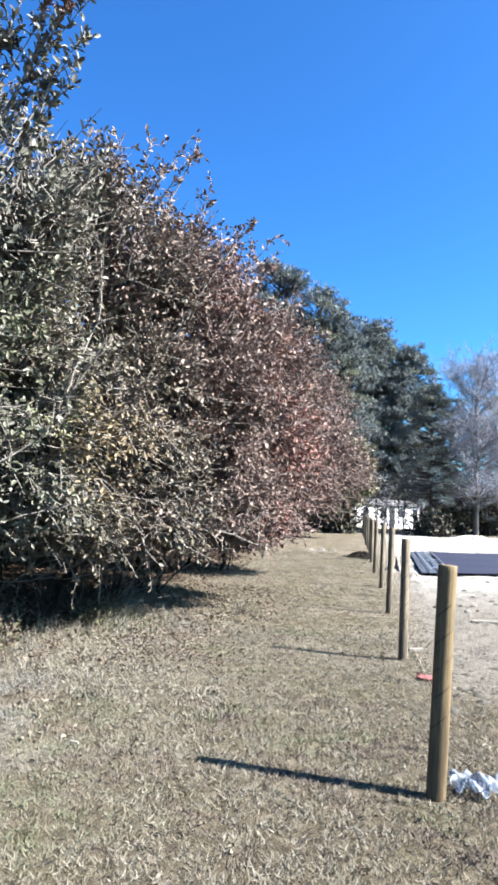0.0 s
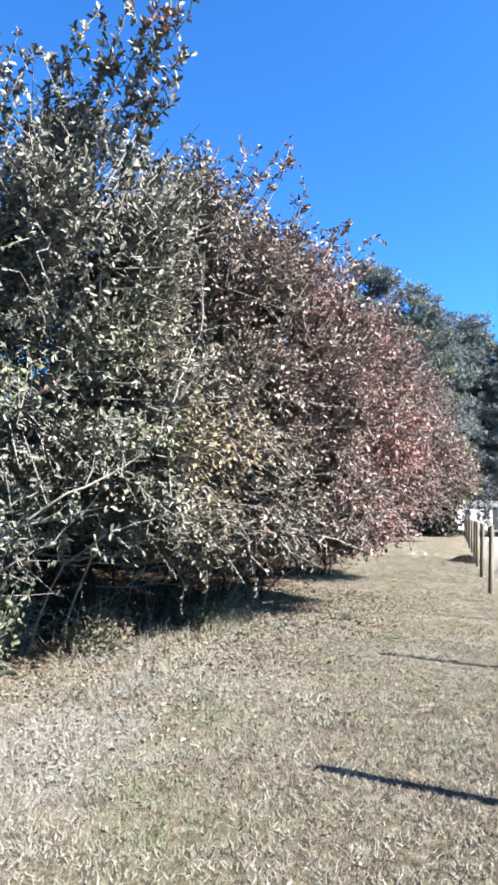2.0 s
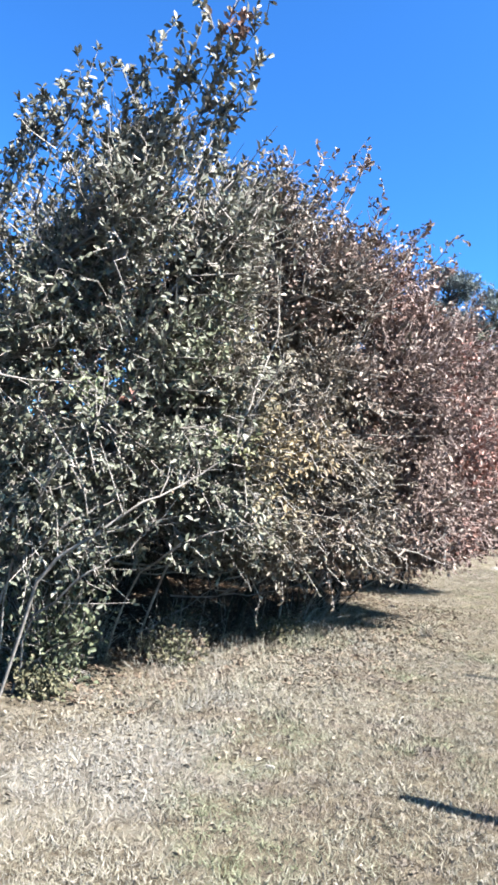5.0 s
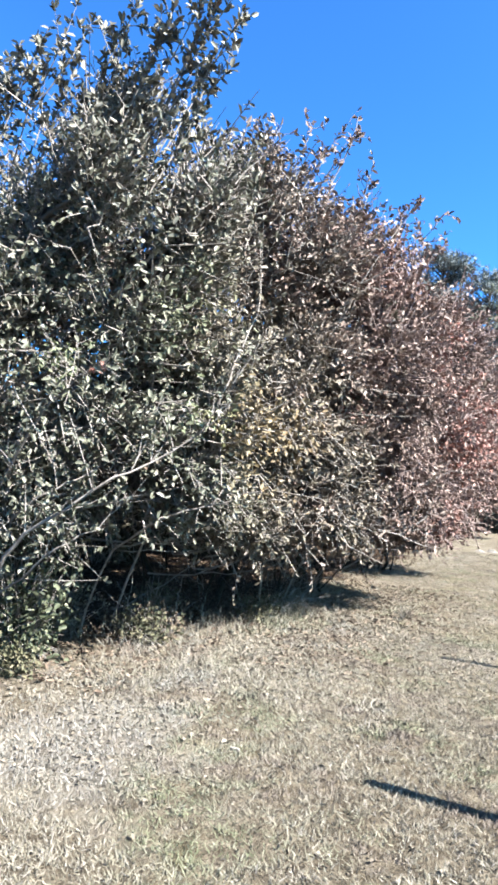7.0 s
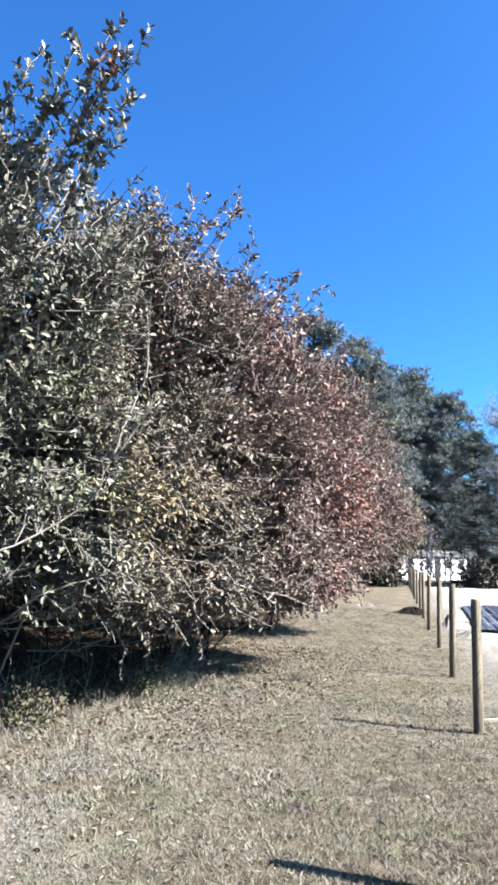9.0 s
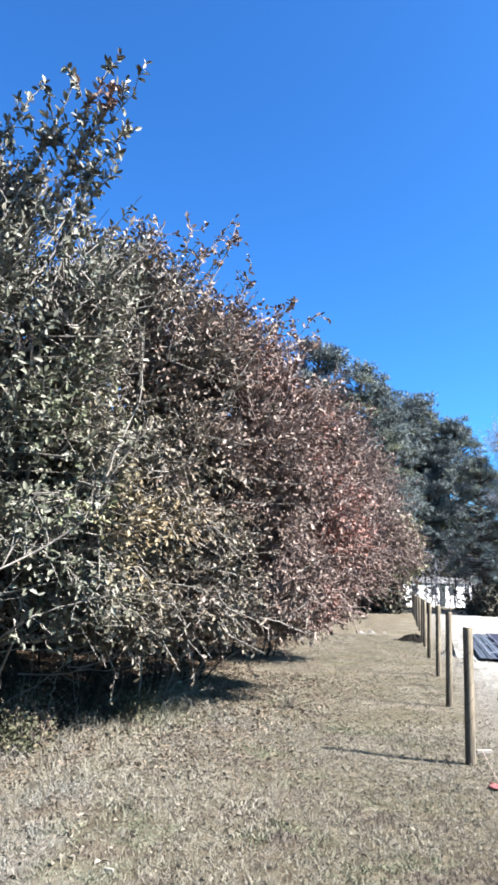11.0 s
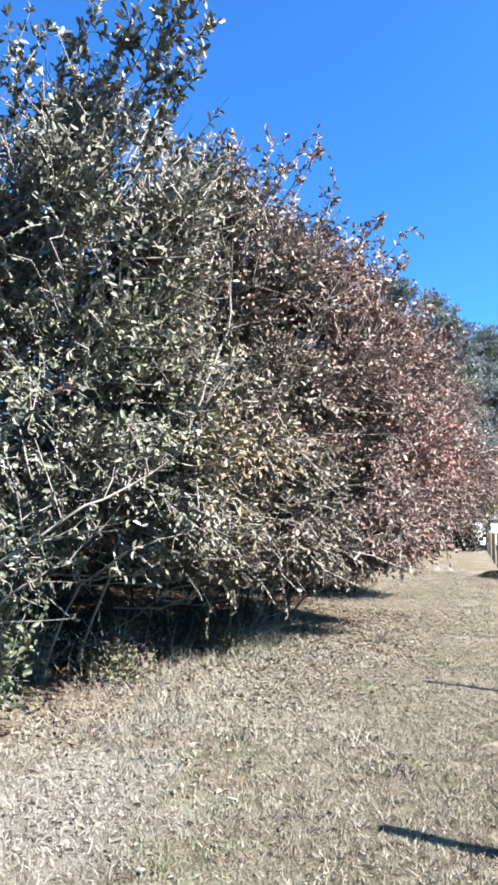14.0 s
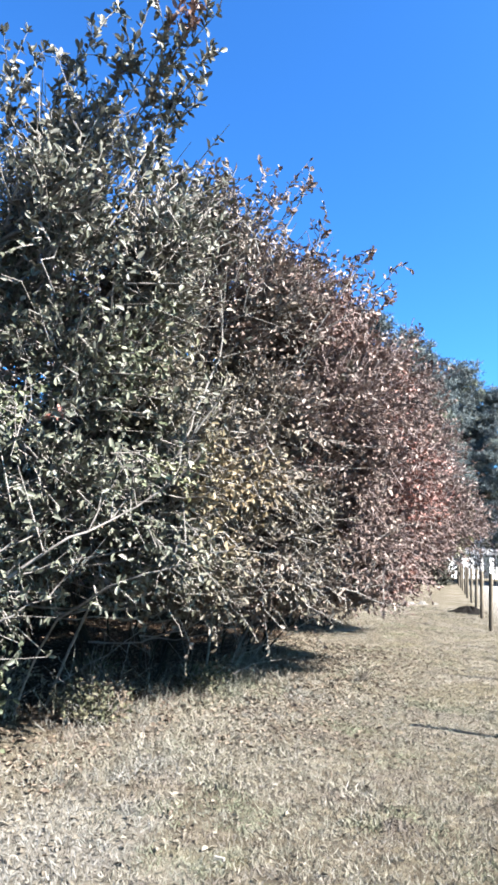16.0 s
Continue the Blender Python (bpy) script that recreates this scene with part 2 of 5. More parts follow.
def mat_hedge(name):
    """Leaves of the hedge line: green at its near end, olive and brown in the middle, patches of red and yellow."""
    m = Mat(name, 0.5, 0.18)
    TOP_LIT = [(0.0, (0.030, 0.028, 0.024)), (0.4, (0.078, 0.075, 0.066)), (0.8, (0.145, 0.138, 0.124)), (1.0, (0.205, 0.195, 0.18))]
    r, p = m.island(), m.place()
    x, y, z = m.xyz(p)
    n1, n2, n3 = m.noise(p, 0.75, 3), m.noise(p, 1.3, 3), m.noise(p, 3.2, 2)

    def about(centre, reach):
        """1 near the centre, ragged, 0 beyond the reach."""
        d = m.node("ShaderNodeVectorMath")
        d.operation = "DISTANCE"
        m.link(p, d.inputs[0])
        d.inputs[1].default_value = centre
        ragged = m.math("ADD", d.outputs["Value"], m.math("MULTIPLY", m.math("SUBTRACT", n3, 0.5), 1.5 * reach))
        return m.step(ragged, reach, reach * 0.55)

    along = m.math("ADD", y, m.math("MULTIPLY", m.math("SUBTRACT", n1, 0.5), 7.0))
    c = m.mix(m.step(along, 4.9, 6.6), m.ramp(r, DARK_GREEN), m.ramp(r, OLIVE))
    rise = m.math("ADD", m.math("ADD", y, m.math("MULTIPLY", z, 0.45)), m.math("MULTIPLY", m.math("SUBTRACT", n2, 0.5), 7.0))
    c = m.mix(m.step(rise, 7.2, 9.8), c, m.ramp(r, BROWN))
    c = m.mix(m.math("MULTIPLY", m.step(m.noise(p, 1.1, 2), 0.60, 0.70), 0.7), c, m.ramp(r, DARK_GREEN))
    # leaves in the open top are paler, sunlight and sky gloss put into colour
    c = m.mix(m.math("MULTIPLY", m.step(m.math("ADD", z, m.math("MULTIPLY", m.math("SUBTRACT", n2, 0.5), 2.5)), 3.2, 4.8), m.math("MULTIPLY", m.step(y, 7.2, 5.2), 0.45)), c, m.ramp(r, TOP_LIT))
    for centre, reach, share, stops in (((-0.85, 10.2, 2.5), 0.85, 0.85, RED), ((-1.35, 9.7, 3.55), 0.7, 0.85, RED), ((-2.25, 7.9, 2.62), 0.36, 0.6, RED),
                                        ((-1.3, 9.5, 1.3), 0.40, 0.55, RED), ((-2.85, 4.75, 1.62), 0.20, 0.4, RED), ((-2.88, 4.02, 2.34), 0.13, 1.0, RED), ((-1.2, 11.0, 2.0), 1.2, 0.25, RED),
                                        ((-2.1, 8.6, 4.4), 0.9, 0.3, RED), ((-2.5, 4.6, 5.5), 0.22, 0.6, RED), ((-2.05, 5.6, 2.1), 0.85, 0.65, YELLOW), ((-2.0, 6.2, 1.9), 0.8, 0.6, YELLOW), ((-2.45, 4.9, 2.2), 0.5, 0.6, FRESH), ((-3.3, 4.2, 2.45), 0.35, 0.7, FRESH), ((-2.5, 5.0, 3.0), 0.6, 0.4, FRESH)):
        c = m.mix(m.math("MULTIPLY", about(centre, reach), share), c, m.ramp(r, stops))
    c = m.mix(m.math("MULTIPLY", m.noise(p, 40, 2), 0.15), c, (0.07, 0.065, 0.055))
    m.color(c)
    m.put(m.b.inputs["Roughness"], m.math("ADD", m.math("MULTIPLY", m.noise(p, 15, 1), 0.3), 0.36))
    out = m.t.nodes["Material Output"]
    tr, mx = m.node("ShaderNodeBsdfTranslucent"), m.node("ShaderNodeMixShader")
    mx.inputs[0].default_value = 0.10
    m.link(c, tr.inputs[0])
    m.link(m.b.outputs[0], mx.inputs[1])
    m.link(tr.outputs[0], mx.inputs[2])
    m.link(mx.outputs[0], out.inputs[0])
    return m.m


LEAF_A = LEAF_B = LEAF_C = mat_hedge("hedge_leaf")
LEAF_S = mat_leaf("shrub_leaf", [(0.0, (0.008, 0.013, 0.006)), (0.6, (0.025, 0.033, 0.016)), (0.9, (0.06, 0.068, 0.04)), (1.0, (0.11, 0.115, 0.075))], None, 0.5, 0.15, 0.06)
DRYBROWN = mat_leaf("brown_leaf", [(0.0, (0.046, 0.033, 0.023)), (0.5, (0.081, 0.061, 0.044)), (1.0, (0.121, 0.098, 0.077))], None, 0.75, 0.05)
LITTER = mat_leaf("dry_leaf", [(0.0, (0.048, 0.040, 0.030)), (0.5, (0.086, 0.074, 0.058)), (1.0, (0.135, 0.120, 0.099))], None, 0.75, 0.05)
MOULD = mat_leaf("mouldering_leaf", [(0.0, (0.030, 0.020, 0.014)), (0.6, (0.066, 0.047, 0.034)), (1.0, (0.125, 0.096, 0.072))], None, 0.8, 0.05)
BLADE = mat_leaf("dry_grass", [(0.0, (0.065, 0.056, 0.041)), (0.3, (0.095, 0.087, 0.065)), (0.7, (0.135, 0.124, 0.101)), (1.0, (0.176, 0.165, 0.149))],
                 [([(0.0, (0.050, 0.061, 0.031)), (0.6, (0.090, 0.094, 0.059)), (1.0, (0.130, 0.128, 0.099))], 0.8, 0.49, 0.64),
                  ([(0.0, (0.059, 0.049, 0.041)), (0.6, (0.089, 0.072, 0.058)), (1.0, (0.138, 0.124, 0.108))], 1.7, 0.51, 0.63)], 0.7, 0.08,
                 bleach=[(0.0, (0.074, 0.072, 0.064)), (0.5, (0.115, 0.110, 0.102)), (1.0, (0.157, 0.152, 0.144))])
WEED = mat_leaf("green_weed", [(0.0, (0.018, 0.021, 0.010)), (0.6, (0.044, 0.044, 0.023)), (1.0, (0.088, 0.078, 0.048))], None, 0.6, 0.1, 0.1)
# needle colours shifted to blue-grey to carry the distance haze
HAZE_NEEDLE = mat_leaf("haze_pine_needle", [(0.0, (0.026, 0.038, 0.045)), (0.5, (0.068, 0.088, 0.096)), (1.0, (0.138, 0.160, 0.154))],
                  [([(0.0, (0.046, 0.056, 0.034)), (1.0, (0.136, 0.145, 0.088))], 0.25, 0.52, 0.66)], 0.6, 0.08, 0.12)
# dark leaf of the far trees; also darkens the fill behind the hedge
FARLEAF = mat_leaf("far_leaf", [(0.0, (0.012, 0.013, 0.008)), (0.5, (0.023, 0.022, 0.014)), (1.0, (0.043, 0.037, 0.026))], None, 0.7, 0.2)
PINEBARK = mat_plain("pine_bark", (0.014, 0.011, 0.009), (0.039, 0.032, 0.027), 8, 0.9, 0.2, (1, 1, 0.25), 1.0, 0.03)
PALEBARK = mat_plain("pale_bark", (0.039, 0.036, 0.034), (0.086, 0.080, 0.074), 9, 0.9, 0.2, (1, 1, 0.4), 0.6, 0.02)
POST = mat_post("new_pine_post", (0.062, 0.042, 0.020), (0.125, 0.093, 0.050), (0.020, 0.013, 0.007))
POST_GREY = mat_post("weathered_post", (0.046, 0.035, 0.023), (0.150, 0.124, 0.090), (0.010, 0.007, 0.005))
SANDHEAP = mat_plain("pale_sand", (0.390, 0.375, 0.352), (0.570, 0.555, 0.532), 7, 0.95, 0.15, bump=1.0, dist=0.05, obj=False)
TARP = mat_plain("navy_sheet", (0.004, 0.005, 0.014), (0.007, 0.008, 0.022), 3, 0.65, 0.3, bump=0.5, dist=0.02)
TARP_PALE = mat_plain("slate_sheet", (0.017, 0.022, 0.033), (0.035, 0.043, 0.058), 3, 0.6, 0.3, bump=0.5, dist=0.02)
PIPE = mat_plain("pale_pipe", (0.085, 0.10, 0.13), (0.14, 0.16, 0.20), 10, 0.5, 0.3, bump=0.1)
WHITEWOOD = mat_plain("white_wood", (0.13, 0.12, 0.105), (0.22, 0.205, 0.185), 12, 0.8, 0.15, (1, 8, 1))
WALLWHITE = mat_plain("white_siding", (0.525, 0.525, 0.540), (0.615, 0.615, 0.630), 3, 0.7, 0.3, bump=0.1)
# roof grey darkened for the shade of the trees over it
ROOFGREY = mat_plain("shaded_grey_roof", (0.050, 0.050, 0.054), (0.105, 0.105, 0.112), 5, 0.7, 0.3)
GLASSDARK = mat_plain("dark_pane", (0.015, 0.017, 0.019), (0.030, 0.032, 0.038), 2, 0.15, 0.5, bump=0.0)
REDPLASTIC = mat_plain("red_plastic", (0.12, 0.035, 0.035), (0.20, 0.075, 0.07), 14, 0.4, 0.3)
STRING = mat_plain("pink_string", (0.20, 0.13, 0.125), (0.28, 0.20, 0.19), 30, 0.7, 0.2)
WIRE = mat_plain("grey_wire", (0.150, 0.150, 0.150), (0.240, 0.240, 0.240), 10, 0.5, 0.5, metal=0.8)
# near-black for the mound that stands in for a cast shadow
SHADOW_DARK = mat_plain("shadow_dark", (0.004, 0.0035, 0.003), (0.010, 0.009, 0.008), 12, 0.98, 0.02, bump=1.0, dist=0.03, obj=False)
CLOD = mat_plain("grey_clod", (0.029, 0.027, 0.023), (0.066, 0.062, 0.054), 12, 0.95, 0.15, bump=1.0, dist=0.02, obj=False)
STONE = mat_plain("pale_stone", (0.085, 0.08, 0.072), (0.16, 0.15, 0.138), 10, 0.9, 0.1, bump=0.8, dist=0.02, obj=False)


def mat_bag():
    m = Mat("clear_plastic", 0.18, 0.6)
    p = m.place(True)
    n = m.noise(p, 22, 5)
    m.color(m.ramp(n, [(0.35, (0.17, 0.21, 0.27)), (0.58, (0.26, 0.31, 0.38)), (0.68, (0.66, 0.70, 0.74))]))
    m.b.inputs["Alpha"].default_value = 0.45
    m.bump(n, 0.6, 0.01)
    return m.m


BAG = mat_bag()

# ---- mesh helpers ----


def raw_mesh(name, V, F, mat, smooth=False):
    """A mesh from arrays: V (n, 3) and F, a list of face arrays (m, 3) or (m, 4)."""
    me = bpy.data.meshes.new(name)
    V = np.asarray(V, np.float32)
    F = [np.asarray(f, np.int32) for f in F if len(f)]
    me.vertices.add(len(V))
    me.vertices.foreach_set("co", V.ravel())
    loops = np.concatenate([f.ravel() for f in F])
    sizes = np.concatenate([np.full(len(f), f.shape[1], np.int32) for f in F])
    me.loops.add(len(loops))
    me.loops.foreach_set("vertex_index", loops)
    me.polygons.add(len(sizes))
    me.polygons.foreach_set("loop_start", np.concatenate([[0], np.cumsum(sizes)[:-1]]).astype(np.int32))
    if smooth:
        me.polygons.foreach_set("use_smooth", np.ones(len(sizes), bool))
    me.update(calc_edges=True)
    me.materials.append(mat)
    return me


def child(name, me, parent, label=""):
    ob = new(name, me)
    ob.parent = parent
    return tagged(ob, label)


def part(name, bm, material, parent, label=""):
    me = bpy.data.meshes.new(name)
    bm.to_mesh(me)
    bm.free()
    me.materials.append(material)
    return child(name, me, parent, label)


def unit(v):
    return v / np.maximum(np.linalg.norm(v, axis=-1, keepdims=True), 1e-9)


def rand_dir(n):
    return unit(rng.normal(size=(n, 3)))


def tubes(P, Rd, sides=4):
    """Tubes along polylines P (n, k, 3) with radii Rd (n, k): vertices and quads, closed to a point at the thin end."""
    n, k, _ = P.shape
    T = unit(np.gradient(P, axis=1))
    ref = np.where(np.abs(T[:, :1, 2:3]) > 0.9, np.array([1.0, 0, 0]), np.array([0, 0, 1.0]))
    A = unit(np.cross(T, np.broadcast_to(ref, T.shape)))
    B = np.cross(T, A)
    a = np.arange(sides) * 2 * math.pi / sides
    ring = P[:, :, None] + Rd[:, :, None, None] * (A[:, :, None] * np.cos(a)[:, None] + B[:, :, None] * np.sin(a)[:, None])
    V = ring.reshape(-1, 3)
    base = (np.arange(n)[:, None, None] * k + np.arange(k - 1)[None, :, None]) * sides
    s = np.arange(sides)[None, None]
    s2 = (s + 1) % sides
    F = np.stack([base + s, base + s2, base + sides + s2, base + sides + s], -1).reshape(-1, 4)
    return V, F


def bezier(A, B, C, k):
    t = np.linspace(0, 1, k)[None, :, None]
    return (1 - t) ** 2 * A[:, None] + 2 * t * (1 - t) * B[:, None] + t ** 2 * C[:, None]


def leaves(P, D, N, L, W, curl=0.15, fold=0.25):
    """Rounded leaves, folded along the midrib: six vertices and two quads each."""
    D = unit(D)
    S = unit(np.cross(D, N))
    N = np.cross(S, D)
    L, W = L[:, None], W[:, None]
    lo, hi = P + D * L * 0.27 + N * (L * curl * 0.7 + W * fold * 0.8), P + D * L * 0.70 + N * (L * curl + W * fold)
    V = np.stack([P, lo + S * W * 0.85, hi + S * W * 0.92, P + D * L, hi - S * W * 0.92, lo - S * W * 0.85], 1).reshape(-1, 3)
    b = np.arange(len(P))[:, None] * 6
    return V, np.concatenate([b + [0, 5, 4, 3], b + [0, 3, 2, 1]])


_ph = rng.uniform(0, 6.28, (10, 2))
_kv = rng.normal(size=(10, 2)) * np.geomspace(0.25, 6.0, 10)[:, None]


def lift(x, y):
    """The height of the ground: gentle swells, finer lumps, rougher beyond the fence."""
    x, y = np.asarray(x, float), np.asarray(y, float)
    h = np.zeros(np.broadcast(x, y).shape)
    for i in range(10):
        h = h + np.sin(_kv[i, 0] * x + _kv[i, 1] * y + _ph[i, 0]) * (0.006 if i < 5 else 0.0035)
    near = np.exp(-((np.maximum(y - 30, 0)) / 30) ** 2)
    lumps = np.sin(x * 9.1 + 2 * np.sin(y * 5.3)) * np.sin(y * 8.3 + 2 * np.sin(x * 6.1)) * 0.014
    return h * near + lumps * near * np.clip((x - 0.6) / 0.8, 0, 1)


# ---- ground ----


def axis(lo, hi, step, reach):
    g = step * 1.25 ** np.arange(1, 60)
    g = np.cumsum(g)
    g = g[g < reach]
    return np.concatenate([(lo - g)[::-1], np.arange(lo, hi, step), hi + g])


gx, gy = axis(-7, 5, 0.10, 2500), axis(1.0, 26, 0.10, 2500)
GX, GY = np.meshgrid(gx, gy)
GV = np.stack([GX, GY, lift(GX, GY)], -1).reshape(-1, 3)
_i = (np.arange(len(gy) - 1)[:, None] * len(gx) + np.arange(len(gx) - 1)).ravel()
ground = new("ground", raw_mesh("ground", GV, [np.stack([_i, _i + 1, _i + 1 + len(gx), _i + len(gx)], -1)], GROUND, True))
tagged(ground, "dry winter lawn with worn earth and pale sand beyond", "ground", kind="structure")


def grass(name, n, x0, x1, y0, y1, hmin, hmax, w, spread, label):
    x = rng.uniform(x0, x1, n)
    y = y0 + (y1 - y0) * rng.uniform(0, 1, n) ** 1.35
    # tufts: blades gather round scattered centres
    nc = n // 34
    cx, cy = rng.uniform(x0, x1, nc), y0 + (y1 - y0) * rng.uniform(0, 1, nc) ** 1.35
    k2 = int(n * 0.72)
    pick = rng.integers(0, nc, k2)
    x[:k2] = cx[pick] + rng.normal(0, spread, k2)
    y[:k2] = cy[pick] + rng.normal(0, spread, k2)
    thin = (np.sin(x * 1.7 + 1.3 * np.sin(y * 1.1)) * np.sin(y * 1.9 + 2.0) > rng.uniform(-1.6, 0.7, n)) | (rng.random(n) < 0.55)
    keep = (x < 0.62 - 0.01 * y + rng.normal(0, 0.22, n)) & (x > -2.95 + rng.normal(0, 0.38, n)) & thin
    sparse = (x > 0.4) & (x < 2.4) & (rng.random(n) < 0.75 * np.clip((6.6 - y) / 2.2, 0.05, 1))
    thinned = rng.random(n) > np.clip((y - 0.9) / 1.5, 0, 1)
    bald = ((x + 2.62) ** 2 + (0.72 * (y - 3.75)) ** 2 < 0.55 + 0.3 * np.sin(x * 5 + 2 * np.sin(y * 4))) & (rng.random(n) < 0.62)
    k = ((keep & ~bald) | sparse) & ~thinned
    x, y = x[k], y[k]
    n = len(x)
    P = np.stack([x, y, lift(x, y) - 0.005], -1)
    h = rng.uniform(hmin, hmax, n)
    D = rng.normal(size=(n, 3)) * [0.6, 0.6, 0.25] + [0, 0, 0.7]
    D[:, 2] = np.abs(D[:, 2]) + 0.12
    D = unit(D)
    S = unit(np.cross(D, rand_dir(n))) * (w * rng.uniform(0.6, 1.5, n))[:, None]
    bend = rng.normal(size=(n, 3)) * [0.35, 0.35, 0.12] - [0, 0, 0.10]
    tip = P + (D + bend) * h[:, None]
    V = np.stack([P - S, P + S, tip], 1).reshape(-1, 3)
    ob = new(name, raw_mesh(name, V, [np.arange(n * 3).reshape(-1, 3)], BLADE))
    return tagged(ob, label, "grass", kind="stuff")


grass("grass", 520000, -4.0, 2.4, 0.9, 8.5, 0.016, 0.052, 0.0028, 0.022, "short dormant tan grass blades on the lawn")
grass("grass", 170000, -4.2, 2.2, 8.0, 24.0, 0.018, 0.046, 0.0046, 0.05, "short dormant tan grass of the strip beside posts")


def litter(name, n, f, label, size=(0.03, 0.075), mat=LITTER):
    x, y = f(n)
    P = np.stack([x, y, lift(x, y) + rng.uniform(0.002, 0.016, n)], -1)
    D = rng.normal(size=(n, 3)) * [1, 1, 0.25]
    N = unit(rng.normal(size=(n, 3)) * 0.45 + [0, 0, 1])
    L = rng.uniform(*size, n)
    V, F = leaves(P, D, N, L, L * rng.uniform(0.16, 0.30, n), 0.12, 0.4)
    return tagged(new(name, raw_mesh(name, V, [F], mat)), label, "leaf litter", kind="stuff")


litter("leaf_litter", 4200, lambda n: (-2.9 + rng.normal(0, 0.75, n), 3.2 + 9.5 * rng.random(n)), "dry tan fallen leaves along the edge of the trees", (0.022, 0.048))
litter("leaf_litter", 12000, lambda n: (rng.uniform(-8.5, -3.0, n), 4.5 + 15 * rng.random(n) ** 1.3), "brown fallen leaves under the tree canopy", (0.035, 0.07), MOULD)
litter("leaf_litter", 70, lambda n: (rng.uniform(-3.9, -1.0, n), 3.0 + 9 * rng.random(n)), "dark curled leaves lying in the grass", (0.02, 0.05), MOULD)
litter("leaf_litter", 900, lambda n: (rng.uniform(-3, 1.5, n), rng.uniform(2.4, 12, n)), "scattered fallen leaves on the lawn", (0.02, 0.045))

litter("leaf_litter", 4200, lambda n: (-2.3 + rng.normal(0, 0.65, n), rng.uniform(6.0, 13, n)), "russet brown fallen leaves before the red-brown tree", (0.025, 0.06), DRYBROWN)

# ---- trees of the hedge line ----


def shrub_tree(label, base, stems, lobes, n_branch, leaf_mat, twig_mat, seed, shoots=(), leaf=(0.047, 0.081), low=1.0, per=5, pl=7, gap=0.7, bare=0.15, whorl=6, sweeps=0, hollows=()):
    """A many-stemmed tree: stems, limbs to the lobes of the crown, branches to its shell, twigs, and leaves along the twigs."""
    global rng
    rng = np.random.default_rng(seed)
    root = new("shrub_tree")
    root.location = base
    tagged(root, label, "tree", "trees of the hedge line")
    O = np.array(base)
    # stems
    stem_pts = []
    for i in range(stems):
        a = 2 * math.pi * (i + rng.uniform(-0.35, 0.35)) / stems
        top = O + [math.cos(a) * rng.uniform(0.5, 1.3), math.sin(a) * rng.uniform(0.6, 1.5), rng.uniform(1.7, 2.6)]
        foot = O + [math.cos(a) * rng.uniform(0.05, 0.6), math.sin(a) * rng.uniform(0.05, 0.8), -0.08]
        mid = (foot + top) / 2 + [rng.normal(0, 0.22), rng.normal(0, 0.22), -0.1]
        P = bezier(foot[None], mid[None], top[None], 11)
        P[:, 1:-1] += rng.normal(0, 0.028, P[:, 1:-1].shape)
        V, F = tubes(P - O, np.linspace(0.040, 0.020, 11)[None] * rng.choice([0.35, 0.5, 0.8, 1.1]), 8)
        child("trunk", raw_mesh("trunk", V, [F], SHADED_STEM, True), root)
        stem_pts.append(P[0])
    tops = np.array([s[-1] for s in stem_pts])
    # points of the crown: most near its shell, with open pockets between them, fewer at the shaded back
    w = np.array([l[2] for l in lobes])
    big = n_branch * 3
    which = rng.choice(len(lobes), big, p=w / w.sum())
    C = np.array([l[0] for l in lobes])[which]
    R3 = np.array([l[1] for l in lobes])[which]
    dirs = rand_dir(big)
    E = C + dirs * R3 * (rng.uniform(0.06, 1.0, big) ** 0.26)[:, None]
    lowz = low + rng.uniform(-0.12, 0.45, big)
    E[:, 2] = np.where(E[:, 2] < lowz, lowz + rng.uniform(0, 0.4, big), E[:, 2])
    q = E * 2 * math.pi
    pocket = np.sin(q[:, 0] / 1.15 + 1.7 * np.sin(q[:, 2] / 1.9)) + np.sin(q[:, 1] / 1.35 + 1.3 * np.sin(q[:, 0] / 1.6)) + np.sin(q[:, 2] / 0.95 + 1.5 * np.sin(q[:, 1] / 2.1))
    keep = (pocket > -gap + rng.normal(0, 0.35, big)) & (rng.random(big) < np.where(dirs[:, 0] < -0.25, 0.45, 1.0))
    for centre, reach in hollows:
        keep &= np.linalg.norm((E - np.array(centre)), axis=1) > reach * rng.uniform(0.75, 1.1, big)
    E, C = E[keep][:n_branch], C[keep][:n_branch]
    n_branch = len(E)
    # limbs
    k = 26
    idx = [int(rng.integers(n_branch))]
    d = np.linalg.norm(E - E[idx[0]], axis=1)
    for _ in range(k - 1):
        idx.append(int(np.argmax(d)))
        d = np.minimum(d, np.linalg.norm(E - E[idx[-1]], axis=1))
    ctr = np.average(C, axis=0)
    ends = ctr + (E[idx] - ctr) * 0.82
    start = tops[np.argmin(np.linalg.norm(ends[:, None] - tops[None], axis=2), axis=1)]
    midp = (start + ends) / 2 + rng.normal(0, 0.18, ends.shape) + [0, 0, 0.25]
    limbs = bezier(start, midp, ends, 12)
    limbs[:, 1:-1] += rng.normal(0, 0.035, limbs[:, 1:-1].shape)
    for P in limbs:
        V, F = tubes(P[None] - O, np.linspace(0.042, 0.010, 12)[None] * rng.uniform(0.8, 1.25), 6)
        child("limb", raw_mesh("limb", V, [F], BARK, True), root)
    nodes = limbs[:, 2:].reshape(-1, 3)
    # branches
    dd = np.linalg.norm(E[:, None] - nodes[None], axis=2) + 0.6 * np.maximum(nodes[None, :, 2] - E[:, None, 2], 0)
    A = nodes[np.argmin(dd, axis=1)]
    span = np.linalg.norm(E - A, axis=1, keepdims=True)
    B = (A + E) / 2 + rng.normal(0, 0.14, E.shape) * span + [0, 0, 0.06]
    nb = len(E)
